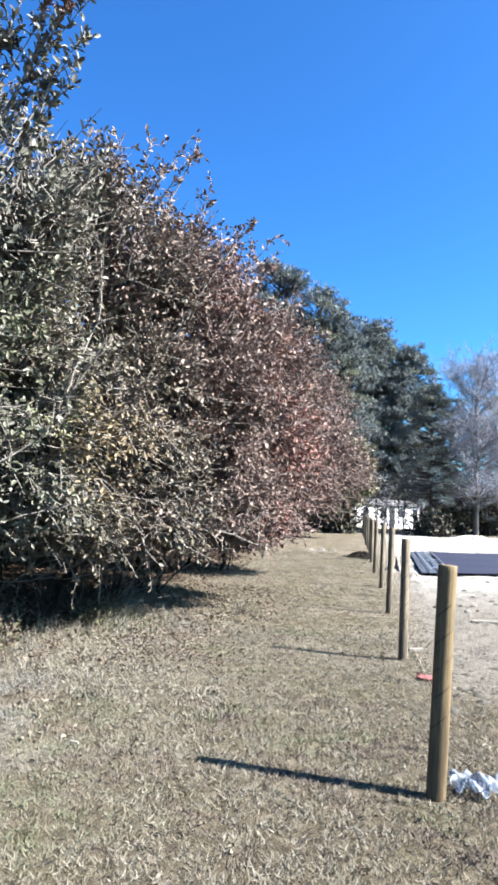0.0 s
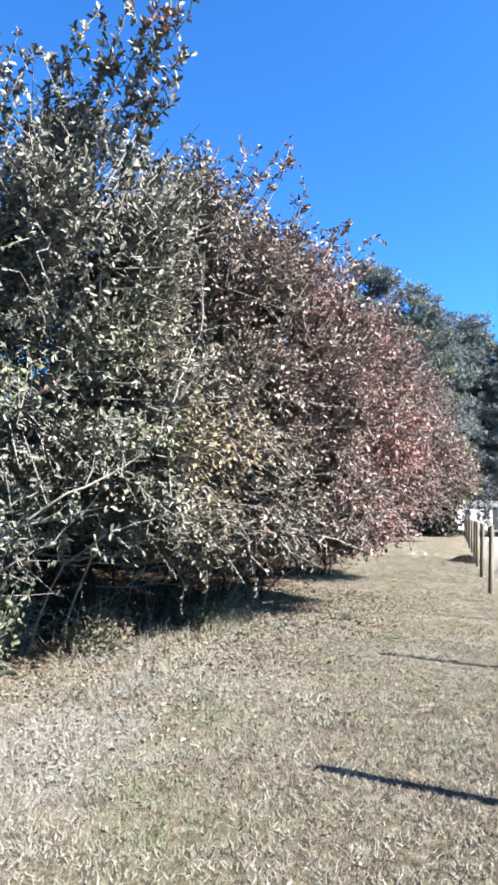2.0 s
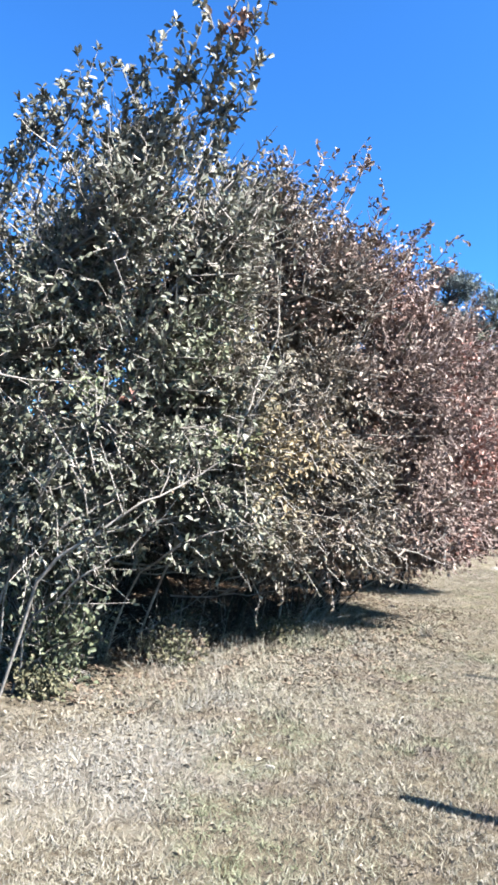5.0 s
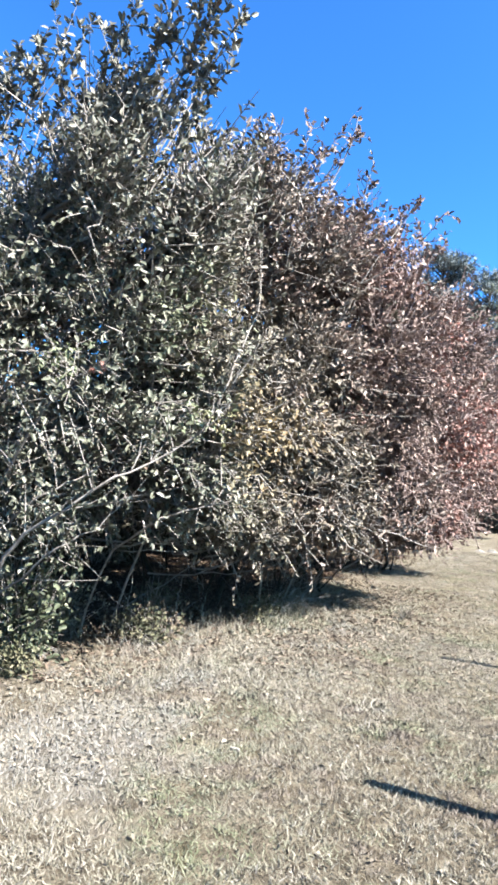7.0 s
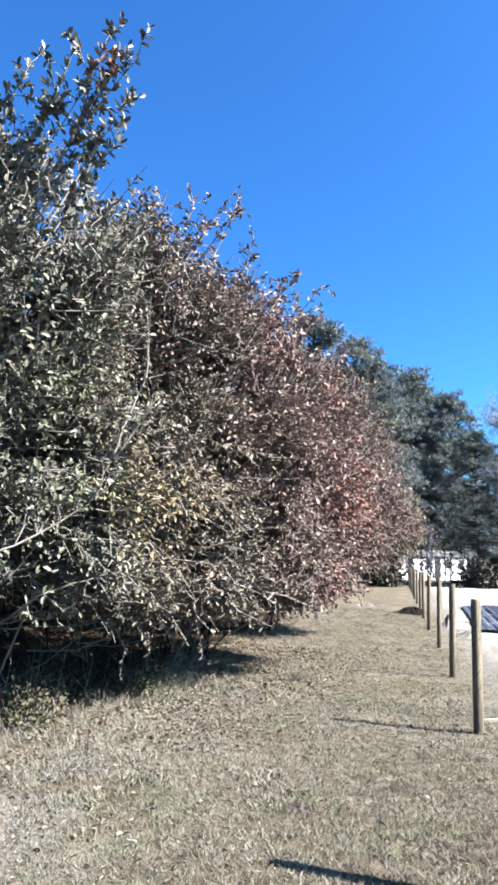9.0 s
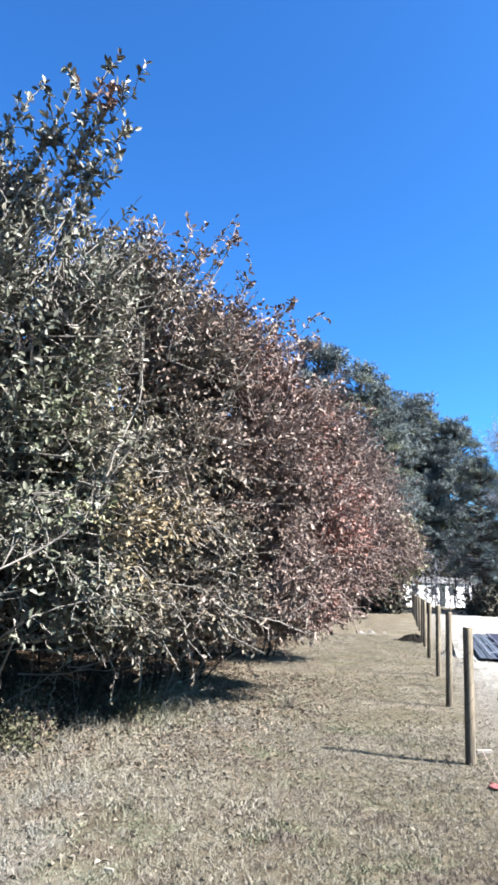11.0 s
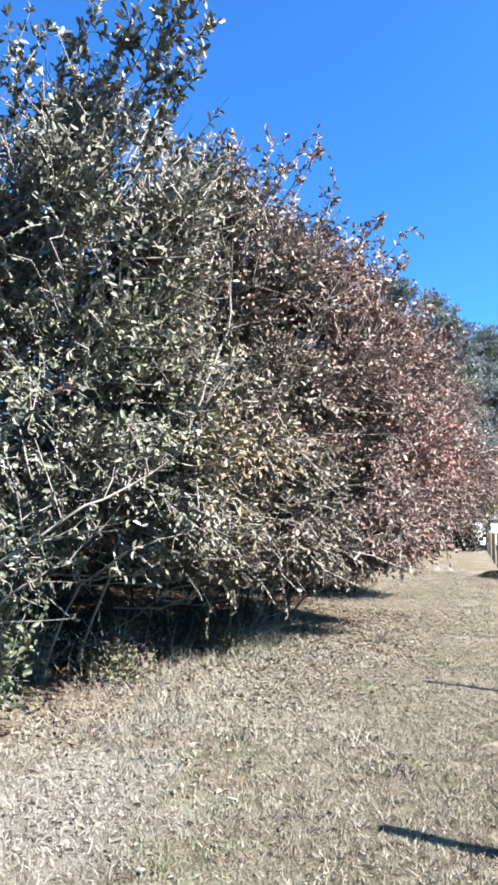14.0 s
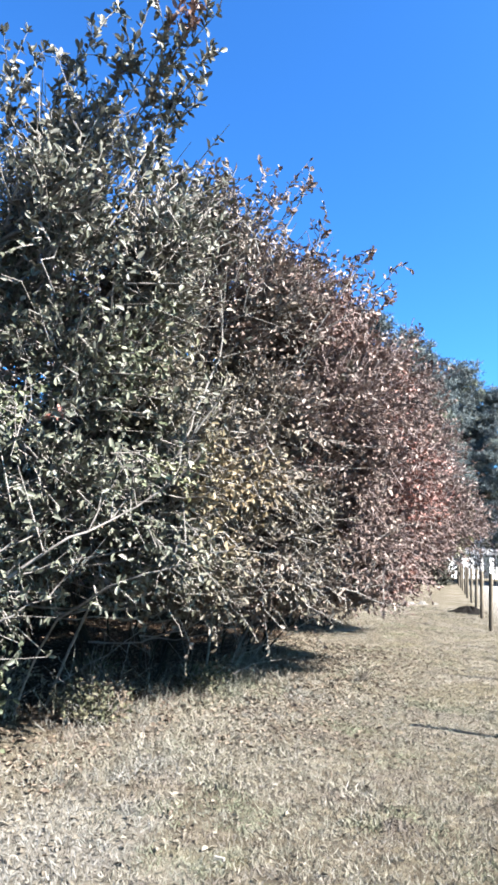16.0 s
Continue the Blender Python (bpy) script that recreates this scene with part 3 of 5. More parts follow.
    kb = 4
    Pb = bezier(A, B, E, kb)
    Pb[:, 1:-1] += rng.normal(0, 0.05, Pb[:, 1:-1].shape)
    V1, F1 = tubes(Pb - O, np.linspace(0.0095, 0.0032, kb)[None] * (rng.uniform(0.65, 1.35, (nb, 1)) + 0.45 * (rng.random((nb, 1)) < 0.12)), 3)
    # twigs
    nt = nb * per
    bi = np.repeat(np.arange(nb), per)
    u = rng.uniform(0.25, 1.0, nt)
    f = u * (kb - 1)
    i0 = np.minimum(f.astype(int), kb - 2)
    T0 = Pb[bi, i0] + (Pb[bi, i0 + 1] - Pb[bi, i0]) * (f - i0)[:, None]
    along = unit(Pb[bi, i0 + 1] - Pb[bi, i0])
    out = unit(T0 - ctr)
    # low twigs sweep out level over the lawn, high ones rise
    up = np.clip((T0[:, 2:3] - 2.2) / 2.2, 0, 1)
    sweep = (np.array([0.5, -0.12, 0.0]) + rng.normal(0, 1, (nt, 3)) * [0.2, 0.3, 0.28]) * (1 - up) + np.array([0.12, 0.0, 0.50]) * up
    Dt = unit(along * 0.45 + out * 0.30 + rand_dir(nt) * 0.62 + sweep)
    Lt = rng.uniform(0.14, 0.46, nt) * np.where(rng.random(nt) < 0.12, 1.7, 1.0)
    T2 = T0 + Dt * Lt[:, None]
    T1 = (T0 + T2) / 2 + rng.normal(0, 0.30, T0.shape) * Lt[:, None]
    Pt = bezier(T0, T1, T2, 3)
    V2, F2 = tubes(Pt - O, np.linspace(0.0062, 0.0024, 3)[None] * rng.uniform(0.65, 1.7, (nt, 1)), 3)
    tagged(child("branchwork", raw_mesh("branchwork", np.concatenate([V1, V2]), [F1, F2 + len(V1)], twig_mat), root, "bare pale grey twigs"), kind="stuff")
    # long pale branches that sweep out level through the lower crown
    low_e = np.flatnonzero((E[:, 2] < 2.9) & (E[:, 0] > ctr[0] - 0.2))
    pick = rng.choice(low_e, min(sweeps, len(low_e)), replace=False)
    tip = E[pick] + unit(E[pick] - ctr) * 0.12
    run = np.stack([rng.uniform(0.7, 1.5, len(pick)), rng.normal(0.05, 0.35, len(pick)), rng.normal(0.05, 0.28, len(pick))], -1)
    Ps = bezier(tip - run, tip - run * 0.5 + rng.normal(0, 0.06, tip.shape) - [0, 0, 0.10], tip, 7)
    Ps[:, 1:-1] += rng.normal(0, 0.014, Ps[:, 1:-1].shape)
    for P in Ps:
        V, F = tubes(P[None] - O, np.linspace(0.011, 0.0035, 7)[None] * rng.uniform(0.7, 1.25), 5)
        child("branch", raw_mesh("branch", V, [F], TWIG, True), root)
    leafy = rng.random(nt) > bare
    for centre, reach in hollows:
        leafy &= (np.linalg.norm(T2 - np.array(centre), axis=1) > reach * 0.8) | (rng.random(nt) < 0.2)
    # leaves, thickest towards the ends of the twigs, none on some
    ti = np.repeat(np.flatnonzero(leafy), pl)
    n = len(ti)
    f = np.clip(0.2 + 0.85 * rng.random(n) ** 0.8, 0, 0.999) * 2
    i0 = f.astype(int)
    P = Pt[ti, i0] + (Pt[ti, i0 + 1] - Pt[ti, i0]) * (f - i0)[:, None]
    D = unit(Dt[ti] * 0.5 + rand_dir(n) * 0.85 + [0, 0, -0.28])
    N = unit(rand_dir(n) + [0.34, -0.12, 0.36])
    L = rng.uniform(*leaf, n)
    V, F = leaves(P - O, D, N, L, L * rng.uniform(0.18, 0.28, n), 0.10, 0.35)
    child("crown", raw_mesh("crown", V, [F], leaf_mat), root)
    # long shoots above the crown, with short spurs and whorls of leaves
    for tip in shoots:
        S = np.array(tip, float)
        foot = E[np.argmin(np.linalg.norm(E - (S - [0.5, 0, 0.95]), axis=1))]
        stem = bezier(foot[None], ((foot + S) / 2 + rng.normal(0, 0.06, 3) + [0.06, 0, -0.02])[None], S[None], 9)[0]
        V0, F0 = tubes(stem[None] - O, np.linspace(0.009, 0.003, 9)[None], 4)
        ns = 6
        a0 = stem[rng.integers(3, 9, ns)]
        a2 = a0 + unit(unit(S - foot) * 0.7 + rand_dir(ns) * 0.8 + [0.1, 0, 0.2]) * rng.uniform(0.10, 0.32, (ns, 1))
        spur = bezier(a0, (a0 + a2) / 2 + rng.normal(0, 0.02, a0.shape), a2, 4)
        V1, F1 = tubes(spur - O, np.linspace(0.005, 0.002, 4)[None] * np.ones((ns, 1)), 3)
        tagged(child("shoot", raw_mesh("shoot", np.concatenate([V0, V1]), [F0, F1 + len(V0)], twig_mat), root, "thin upright shoots"), kind="stuff")
        ends = np.concatenate([S[None], a2, stem[5:8], spur[:, 2]])
        axis_ = np.concatenate([unit(S - foot)[None], unit(a2 - a0), np.repeat(unit(S - foot)[None], 3, 0), unit(a2 - a0)])
        m_ = np.repeat(np.arange(len(ends)), whorl)
        n = len(m_)
        P = ends[m_] - axis_[m_] * rng.uniform(0, 0.07, (n, 1))
        D = unit(axis_[m_] * 0.55 + rand_dir(n) * 0.8)
        L = rng.uniform(leaf[0] * 1.15, leaf[1] * 1.15, n)
        V, F = leaves(P - O, D, unit(axis_[m_] * 0.3 + rand_dir(n) * 0.7 + [0.4, -0.1, 0.25]), L, L * rng.uniform(0.19, 0.25, n), 0.05, 0.3)
        tagged(child("whorl", raw_mesh("whorl", V, [F], leaf_mat), root, "whorls of dark leaves"), kind="stuff")
    return root


shrub_tree("dense dark-green broadleaf tree with grey twigs beside the lawn", (-4.9, 5.6, 0), 8,
           [((-4.1, 5.5, 2.9), (1.4, 1.3, 1.7), 5), ((-3.3, 5.0, 3.9), (0.9, 0.8, 0.95), 2.0), ((-3.4, 5.6, 2.1), (1.05, 0.9, 1.0), 2.8), ((-5.6, 5.4, 2.7), (1.3, 1.3, 1.4), 1.0), ((-4.2, 4.4, 2.3), (0.8, 0.6, 1.3), 1.5), ((-3.9, 5.0, 4.6), (1.1, 0.6, 0.65), 0.7), ((-5.3, 5.4, 3.9), (0.95, 0.9, 0.95), 1.6), ((-4.15, 4.7, 1.1), (0.5, 0.5, 0.7), 0.9)],
           1520, LEAF_A, TWIG, 11,
           shoots=[(-4.14, 4.6, 5.5), (-3.93, 4.7, 5.75), (-3.78, 4.7, 5.5), (-3.15, 4.6, 5.6), (-2.77, 4.6, 5.65), (-2.51, 4.6, 5.62), (-2.2, 4.6, 5.48), (-2.25, 4.6, 5.2), (-2.31, 4.6, 4.9), (-2.6, 4.6, 5.3), (-2.9, 4.6, 5.3), (-3.4, 4.7, 5.25), (-3.0, 4.6, 5.05), (-3.55, 4.7, 5.1), (-2.4, 4.6, 5.45), (-4.4, 4.8, 5.5), (-4.75, 4.9, 5.7), (-4.95, 5.0, 5.5), (-4.7, 4.8, 5.3), (-4.6, 4.6, 4.9), (-4.0, 4.8, 5.2), (-4.5, 4.7, 5.2), (-3.6, 4.9, 5.0), (-2.7, 4.7, 4.9), (-3.3, 4.8, 4.9), (-2.6, 4.7, 4.7)],
           low=0.9, gap=0.35, sweeps=36, hollows=[((-3.8, 5.0, 1.9), 0.55), ((-3.9, 5.2, 2.5), 0.45), ((-4.2, 5.2, 2.95), 0.5)])
shrub_tree("broadleaf tree with olive and brown autumn leaves beside the lawn", (-4.4, 8.3, 0), 8,
           [((-3.9, 7.5, 3.3), (1.5, 1.7, 1.9), 6), ((-3.2, 6.5, 2.2), (0.95, 1.0, 1.1), 2.8), ((-3.3, 6.7, 4.35), (0.95, 1.0, 0.95), 2.4), ((-3.15, 7.3, 1.4), (1.0, 1.3, 0.5), 2.2), ((-2.85, 7.7, 4.2), (0.9, 1.0, 1.0), 2.4), ((-2.9, 7.8, 2.95), (0.8, 1.0, 0.9), 1.9), ((-2.4, 8.05, 1.75), (0.55, 0.75, 0.8), 2.0), ((-2.5, 7.8, 2.7), (0.6, 0.8, 0.6), 1.6), ((-3.0, 7.5, 1.1), (0.5, 0.7, 0.4), 0.8), ((-4.2, 9.4, 4.2), (1.3, 1.2, 1.4), 1.0), ((-4.3, 8.8, 2.5), (1.0, 1.1, 1.2), 1.7)],
           2350, LEAF_B, TWIG, 12,
           shoots=[(-2.78, 6.8, 5.6), (-2.5, 7.0, 5.6), (-2.12, 7.5, 5.95), (-1.95, 7.6, 5.4), (-2.2, 7.4, 5.65), (-2.4, 7.2, 5.45), (-2.3, 7.5, 5.8), (-3.05, 6.5, 5.5), (-1.49, 7.8, 4.95), (-1.15, 7.7, 4.75), (-2.9, 6.7, 5.4), (-3.2, 6.2, 5.2), (-2.0, 7.7, 5.2)],
           low=0.76, whorl=3, sweeps=84, hollows=[((-2.15, 8.3, 1.85), 0.35), ((-3.1, 5.9, 1.2), 0.4)])
shrub_tree("broadleaf tree with thinning red-brown autumn leaves beside the lawn", (-3.6, 11.0, 0), 8,
           [((-2.45, 10.8, 2.8), (1.75, 1.6, 1.7), 6), ((-2.3, 9.1, 2.85), (1.0, 1.1, 1.0), 2.5), ((-2.3, 9.2, 4.05), (1.05, 1.1, 0.95), 3.0), ((-2.4, 10.4, 1.4), (1.0, 1.2, 0.55), 2.2), ((-2.75, 9.9, 1.3), (0.8, 0.9, 0.5), 2.0), ((-1.95, 8.6, 3.0), (0.75, 0.85, 1.15), 3.2), ((-2.1, 9.0, 1.75), (0.9, 0.9, 0.55), 2.4), ((-2.9, 12.7, 2.6), (1.3, 0.9, 1.5), 2.0), ((-1.95, 10.3, 1.42), (1.05, 1.2, 0.45), 1.8), ((-1.95, 10.8, 2.1), (1.35, 1.3, 0.75), 2.2), ((-2.1, 10.5, 3.75), (1.45, 1.4, 1.0), 2.6), ((-2.5, 8.3, 4.5), (0.95, 0.9, 0.7), 1.4)],
           2700, LEAF_C, TWIG_RED, 13, shoots=[(-1.3, 8.7, 4.9), (-1.1, 9.5, 4.5), (-1.6, 9.0, 5.0), (-1.9, 8.8, 5.1), (-1.75, 8.4, 5.1)], low=0.74, bare=0.22, whorl=3, sweeps=90, hollows=[((-2.0, 8.4, 1.9), 0.35)], leaf=(0.049, 0.082))
shrub_tree("broadleaf tree with russet autumn leaves farther along the lawn", (-3.6, 15.6, 0), 8,
           [((-2.35, 15.6, 3.2), (2.2, 2.0, 1.9), 3), ((-1.75, 15.3, 2.3), (1.7, 1.8, 1.0), 1.6), ((-2.6, 14.2, 3.9), (1.5, 1.3, 1.1), 1.2)], 1300, LEAF_C, TWIG_RED, 14, low=1.1, leaf=(0.05, 0.08), pl=7)
shrub_tree("leafy broadleaf tree farther along the lawn", (-4.6, 23.5, 0), 4,
           [((-4.4, 23.5, 3.4), (2.7, 3.2, 2.5), 1)], 360, LEAF_B, TWIG, 15, low=1.0, leaf=(0.09, 0.15), per=4, pl=5)
# back trees added to shade the hedge floor and fill gaps
shrub_tree("dense green broadleaf tree added to shade behind the hedge line", (-7.4, 9.0, 0), 4,
           [((-6.6, 8.6, 3.2), (1.7, 2.2, 2.2), 3), ((-6.2, 11.4, 2.9), (1.6, 1.6, 1.9), 2.0)], 1000, LEAF_A, TWIG, 16, low=0.8, leaf=(0.11, 0.18), gap=2.2, per=3, pl=6)
shrub_tree("dense green broadleaf tree added to shade behind the hedge line", (-7.2, 14.2, 0), 4,
           [((-6.2, 14.4, 3.0), (1.9, 2.4, 2.1), 3), ((-5.2, 18.5, 3.0), (2.2, 2.2, 2.0), 2.0)], 950, LEAF_A, TWIG, 18, low=0.8, leaf=(0.11, 0.18), gap=2.2, per=3, pl=6)
rng = np.random.default_rng(21)

# ---- fence posts ----


def post(x, y, h, r, lean, mat, parent):
    bm = bmesh.new()
    rings = [(-0.3, 1.0), (0.0, 1.02), (0.3, 1.0), (0.7, 0.985), (h - 0.03, 0.975), (h - 0.003, 0.97), (h, 0.94)]
    prev = None
    for z, s in rings:
        ring = []
        for k in range(20):
            a = k * math.pi / 10
            rr = r * s * (1 + 0.03 * math.sin(3 * a + y) + 0.02 * math.sin(7 * a + z * 4))
            ring.append(bm.verts.new((math.cos(a) * rr, math.sin(a) * rr, z)))
        if prev:
            for k in range(20):
                bm.faces.new((prev[k], prev[(k + 1) % 20], ring[(k + 1) % 20], ring[k]))
        prev = ring
    bm.faces.new(prev)
    for f in bm.faces:
        f.smooth = len(f.verts) == 4 and f.calc_center_median().z < h - 0.01
    ob = part("post", bm, mat, parent)
    ob.matrix_local = pose(x, y, 0, *lean)
    return ob


fence = tagged(new("fence"), "row of round wooden fence posts without wire", "fence")
for i in range(14):
    py = (3.89, 7.30, 10.48)[i] if i < 3 else 10.48 + 3.42 * (i - 2)
    post((0.445, 0.432)[i] if i < 2 else 0.432 - 0.0195 * (py - 7.3) + rng.normal(0, 0.012), py, 1.24 + 0.022 * min(i, 2) + rng.normal(0, 0.012), (0.0495 if i == 0 else 0.049) + rng.normal(0, 0.002),
         (rng.normal(0, 0.5), rng.normal(0, 0.4) + (1.5 if i == 0 else 0.6), rng.normal(0, 8)), POST if i == 0 else POST_GREY, fence)

# ---- pines and far trees ----


def needles(C, n_tuft, spread, size, width):
    """Tufts of long needles round the centres C: thin triangles."""
    n = len(C) * n_tuft
    T = np.repeat(C, n_tuft, 0) + rand_dir(n) * (rng.random((n, 1)) ** 0.5) * spread
    k = 8
    m = n * k
    P = np.repeat(T, k, 0)
    D = unit(rand_dir(m) + [0, 0, 0.35])
    L = size * rng.uniform(0.7, 1.3, (m, 1))
    S = unit(np.cross(D, rand_dir(m))) * width
    V = np.stack([P - S, P + S, P + D * L], 1).reshape(-1, 3)
    return V, np.arange(m * 3).reshape(-1, 3)


def pine(label, base, h, rad, low, n_clump, seed, tufts=19):
    global rng
    rng = np.random.default_rng(seed)
    root = new("pine_tree")
    root.location = base
    tagged(root, label, "tree", "pines at the end of the field")
    z = np.linspace(-0.1, h * 0.97, 14)
    P = np.stack([np.cumsum(rng.normal(0, 0.05, 14)), np.cumsum(rng.normal(0, 0.05, 14)), z], -1)
    V, F = tubes(P[None], np.linspace(0.15, 0.03, 14)[None], 8)
    child("trunk", raw_mesh("trunk", V, [F], PINEBARK, True), root)
    u = rng.random(n_clump) ** 0.85
    cz = low + (h - low) * u
    prof = rad * np.sin(np.clip(0.12 + 0.88 * (1 - u), 0, 1) * math.pi * 0.62) ** 0.8
    a = rng.uniform(0, 6.28, n_clump)
    rr = prof * rng.uniform(0.35, 1.08, n_clump)
    C = np.stack([np.cos(a) * rr, np.sin(a) * rr, cz], -1)
    tx = np.stack([np.interp(cz * 0.93, z, P[:, 0]), np.interp(cz * 0.93, z, P[:, 1]), cz * 0.93], -1)
    B = bezier(tx, (tx + C) / 2 - [0, 0, 0.2], C, 4)
    V, F = tubes(B, np.linspace(0.045, 0.012, 4)[None] * np.ones((n_clump, 1)), 4)
    tagged(child("branchwork", raw_mesh("branchwork", V, [F], PINEBARK), root), kind="stuff")
    V, F = needles(C, tufts, np.array([0.66, 0.66, 0.30]) * h / 15, 0.30 * h / 15, 0.026 * h / 15)
    child("crown", raw_mesh("crown", V, [F], HAZE_NEEDLE), root, "dark needles in clumps, tinted blue-grey for haze")
    return root


pine("tall dark-green pine with a clumped crown", (-6.9, 47, 0), 19.0, 3.9, 4.0, 170, 31)
pine("tall dark-green pine with a sloping crown", (-3.5, 45.5, 0), 16.6, 3.1, 3.0, 170, 32)
pine("tall dark-green pine with dense clumps", (-1.9, 46, 0), 15.2, 2.5, 3.2, 130, 41)
pine("tall dark-green pine with dense clumps behind the white house", (0.2, 74, 0), 22.3, 4.1, 2.4, 330, 33)
pine("tall dark-green pine with dense clumps behind the white house", (4.3, 75, 0), 19.5, 4.0, 2.2, 320, 34)
pine("lower dark pine at the edge of the group", (4.2, 49, 0), 10.6, 2.4, 2.0, 190, 35)
pine("dark pine behind the other pines", (-2.6, 52, 0), 14.9, 3.2, 2.8, 190, 36)
pine("dark pine behind the other pines", (1.8, 79, 0), 18.6, 4.2, 2.0, 220, 37)
pine("dark pine behind the other pines", (2.6, 82, 0), 21.0, 4.4, 2.0, 180, 43)
pine("dark pine behind the other pines", (-2.4, 80, 0), 23.0, 4.2, 2.0, 180, 44)
pine("tall dark-green pine with dense clumps", (-11.5, 48, 0), 17.5, 3.6, 4.0, 60, 38)
pine("low dark pine behind the bare tree", (6.4, 55, 0), 10.8, 2.8, 1.8, 150, 42)
pine("low dark pine behind the bare tree", (9.4, 56, 0), 11.0, 3.0, 1.2, 160, 39)
pine("low dark pine behind the bare tree", (12.8, 58, 0), 11.0, 3.2, 1.2, 150, 40)


def bare_tree(label, base, h, rad, seed, mat, n_limb=44):
    global rng
    rng = np.random.default_rng(seed)
    root = new("bare_tree")
    root.location = base
    tagged(root, label, "tree")
    k = 16
    z = np.linspace(-0.1, h, k)
    P = np.stack([np.cumsum(rng.normal(0, 0.07, k)), np.cumsum(rng.normal(0, 0.07, k)), z], -1)
    V, F = tubes(P[None], np.linspace(0.20, 0.015, k)[None], 8)
    child("trunk", raw_mesh("trunk", V, [F], mat, True), root, "pale grey upright trunk")
    u = np.sort(rng.uniform(0.16, 0.95, n_limb))
    A = np.stack([np.interp(u * h, z, P[:, i]) for i in range(3)], -1)
    a = np.arange(n_limb) * 2.4 + rng.normal(0, 0.3, n_limb)
    ln = rad * np.sin(np.clip(1.1 - u * 0.8, 0.15, 1) * math.pi * 0.6) * rng.uniform(0.7, 1.15, n_limb)
    E = A + np.stack([np.cos(a) * ln, np.sin(a) * ln, ln * (0.15 + 0.75 * u) + rng.normal(0, 0.2, n_limb)], -1)
    L = bezier(A, (A + E) / 2 + rng.normal(0, 0.15, A.shape) + [0, 0, 0.15], E, 9)
    for p, q in zip(L, u):
        V, F = tubes(p[None], np.linspace(0.07 - 0.045 * q, 0.012, 9)[None], 5)
        child("limb", raw_mesh("limb", V, [F], mat, True), root)
    nb = n_limb * 18
    li = np.repeat(np.arange(n_limb), 18)
    S = L[li, rng.integers(2, 9, nb)]
    D = unit(rand_dir(nb) + [0, 0, 0.5] + 0.5 * unit(E - A)[li])
    T = S + D * rng.uniform(0.5, 1.5, (nb, 1))
    B1 = bezier(S, (S + T) / 2 + rng.normal(0, 0.08, S.shape), T, 4)
    V1, F1 = tubes(B1, np.linspace(0.016, 0.006, 4)[None] * np.ones((nb, 1)), 3)
    nt = nb * 12
    bi = np.repeat(np.arange(nb), 12)
    S = B1[bi, rng.integers(1, 4, nt)]
    T = S + unit(rand_dir(nt) + [0, 0, 0.45]) * rng.uniform(0.2, 0.65, (nt, 1))
    V2, F2 = tubes(np.stack([S, T], 1), np.array([[0.008, 0.005]]) * np.ones((nt, 1)), 3)
    tagged(child("branchwork", raw_mesh("branchwork", np.concatenate([V1, V2]), [F1, F2 + len(V1)], HAZE_TWIG), root, "fine bare twigs"), kind="stuff")
    return root


bare_tree("tall bare tree with pale trunk and fine twigs", (7.6, 50, 0), 11.9, 3.6, 51, PALEBARK, 74)
bare_tree("bare tree with pale limbs beside the wire fence", (11.2, 53, 0), 10.5, 3.2, 52, PALEBARK, 36)
rng = np.random.default_rng(61)


def far_woods():
    """Low dark woods behind the field."""
    n = 9000
    x = rng.uniform(-40, 55, n)
    top = 7.5 + 1.6 * np.sin(x * 0.31) + 1.2 * np.sin(x * 0.83 + 1) + rng.normal(0, 0.5, n)
    y = 78 + rng.uniform(0, 14, n)
    z = top * rng.random(n) ** 0.8
    P = np.stack([x, y, z], -1)
    L = rng.uniform(0.35, 0.8, n)
    V, F = leaves(P, rand_dir(n), rand_dir(n), L, L * 0.4)
    return tagged(new("far_woods", raw_mesh("far_woods", V, [F], FARLEAF)), "low dark woods across the end of the field", "woods", kind="stuff")


far_woods()


def bush(label, c, r, n, mat, size, seed, name="bush", category="bush", group=""):
    global rng
    rng = np.random.default_rng(seed)
    root = new(name)
    root.location = (c[0], c[1], 0)
    tagged(root, label, category, group)
    O = np.array([c[0], c[1], 0])
    C = np.array(c) - O
    m = n // 9
    E = C + rand_dir(m) * np.array(r) * rng.uniform(0.5, 1.0, (m, 1))
    E[:, 2] = np.maximum(E[:, 2], 0.06)
    foot = np.stack([rng.normal(0, r[0] * 0.18, m), rng.normal(0, r[1] * 0.18, m), np.full(m, -0.02)], -1)
    B = bezier(foot, (foot + E) / 2 + [0, 0, r[2] * 0.25], E, 4)
    thick = min(0.012, 0.01 * max(r))
    V, F = tubes(B, np.linspace(thick, thick * 0.3, 4)[None] * np.ones((m, 1)), 3)
    tagged(child("branchwork", raw_mesh("branchwork", V, [F], TWIG), root, "thin grey stems"), kind="stuff")
    P = B[np.repeat(np.arange(m), 9), rng.integers(1, 4, m * 9)] + rng.normal(0, size, (m * 9, 3))
    P[:, 2] = np.maximum(P[:, 2], 0.02)
    L = rng.uniform(0.6, 1.25, m * 9) * size
    V, F = leaves(P, rand_dir(m * 9) + [0, 0, 0.2], rand_dir(m * 9) + [0.2, 0, 0.6], L, L * 0.24)
    child("foliage", raw_mesh("foliage", V, [F], mat), root)
    return root


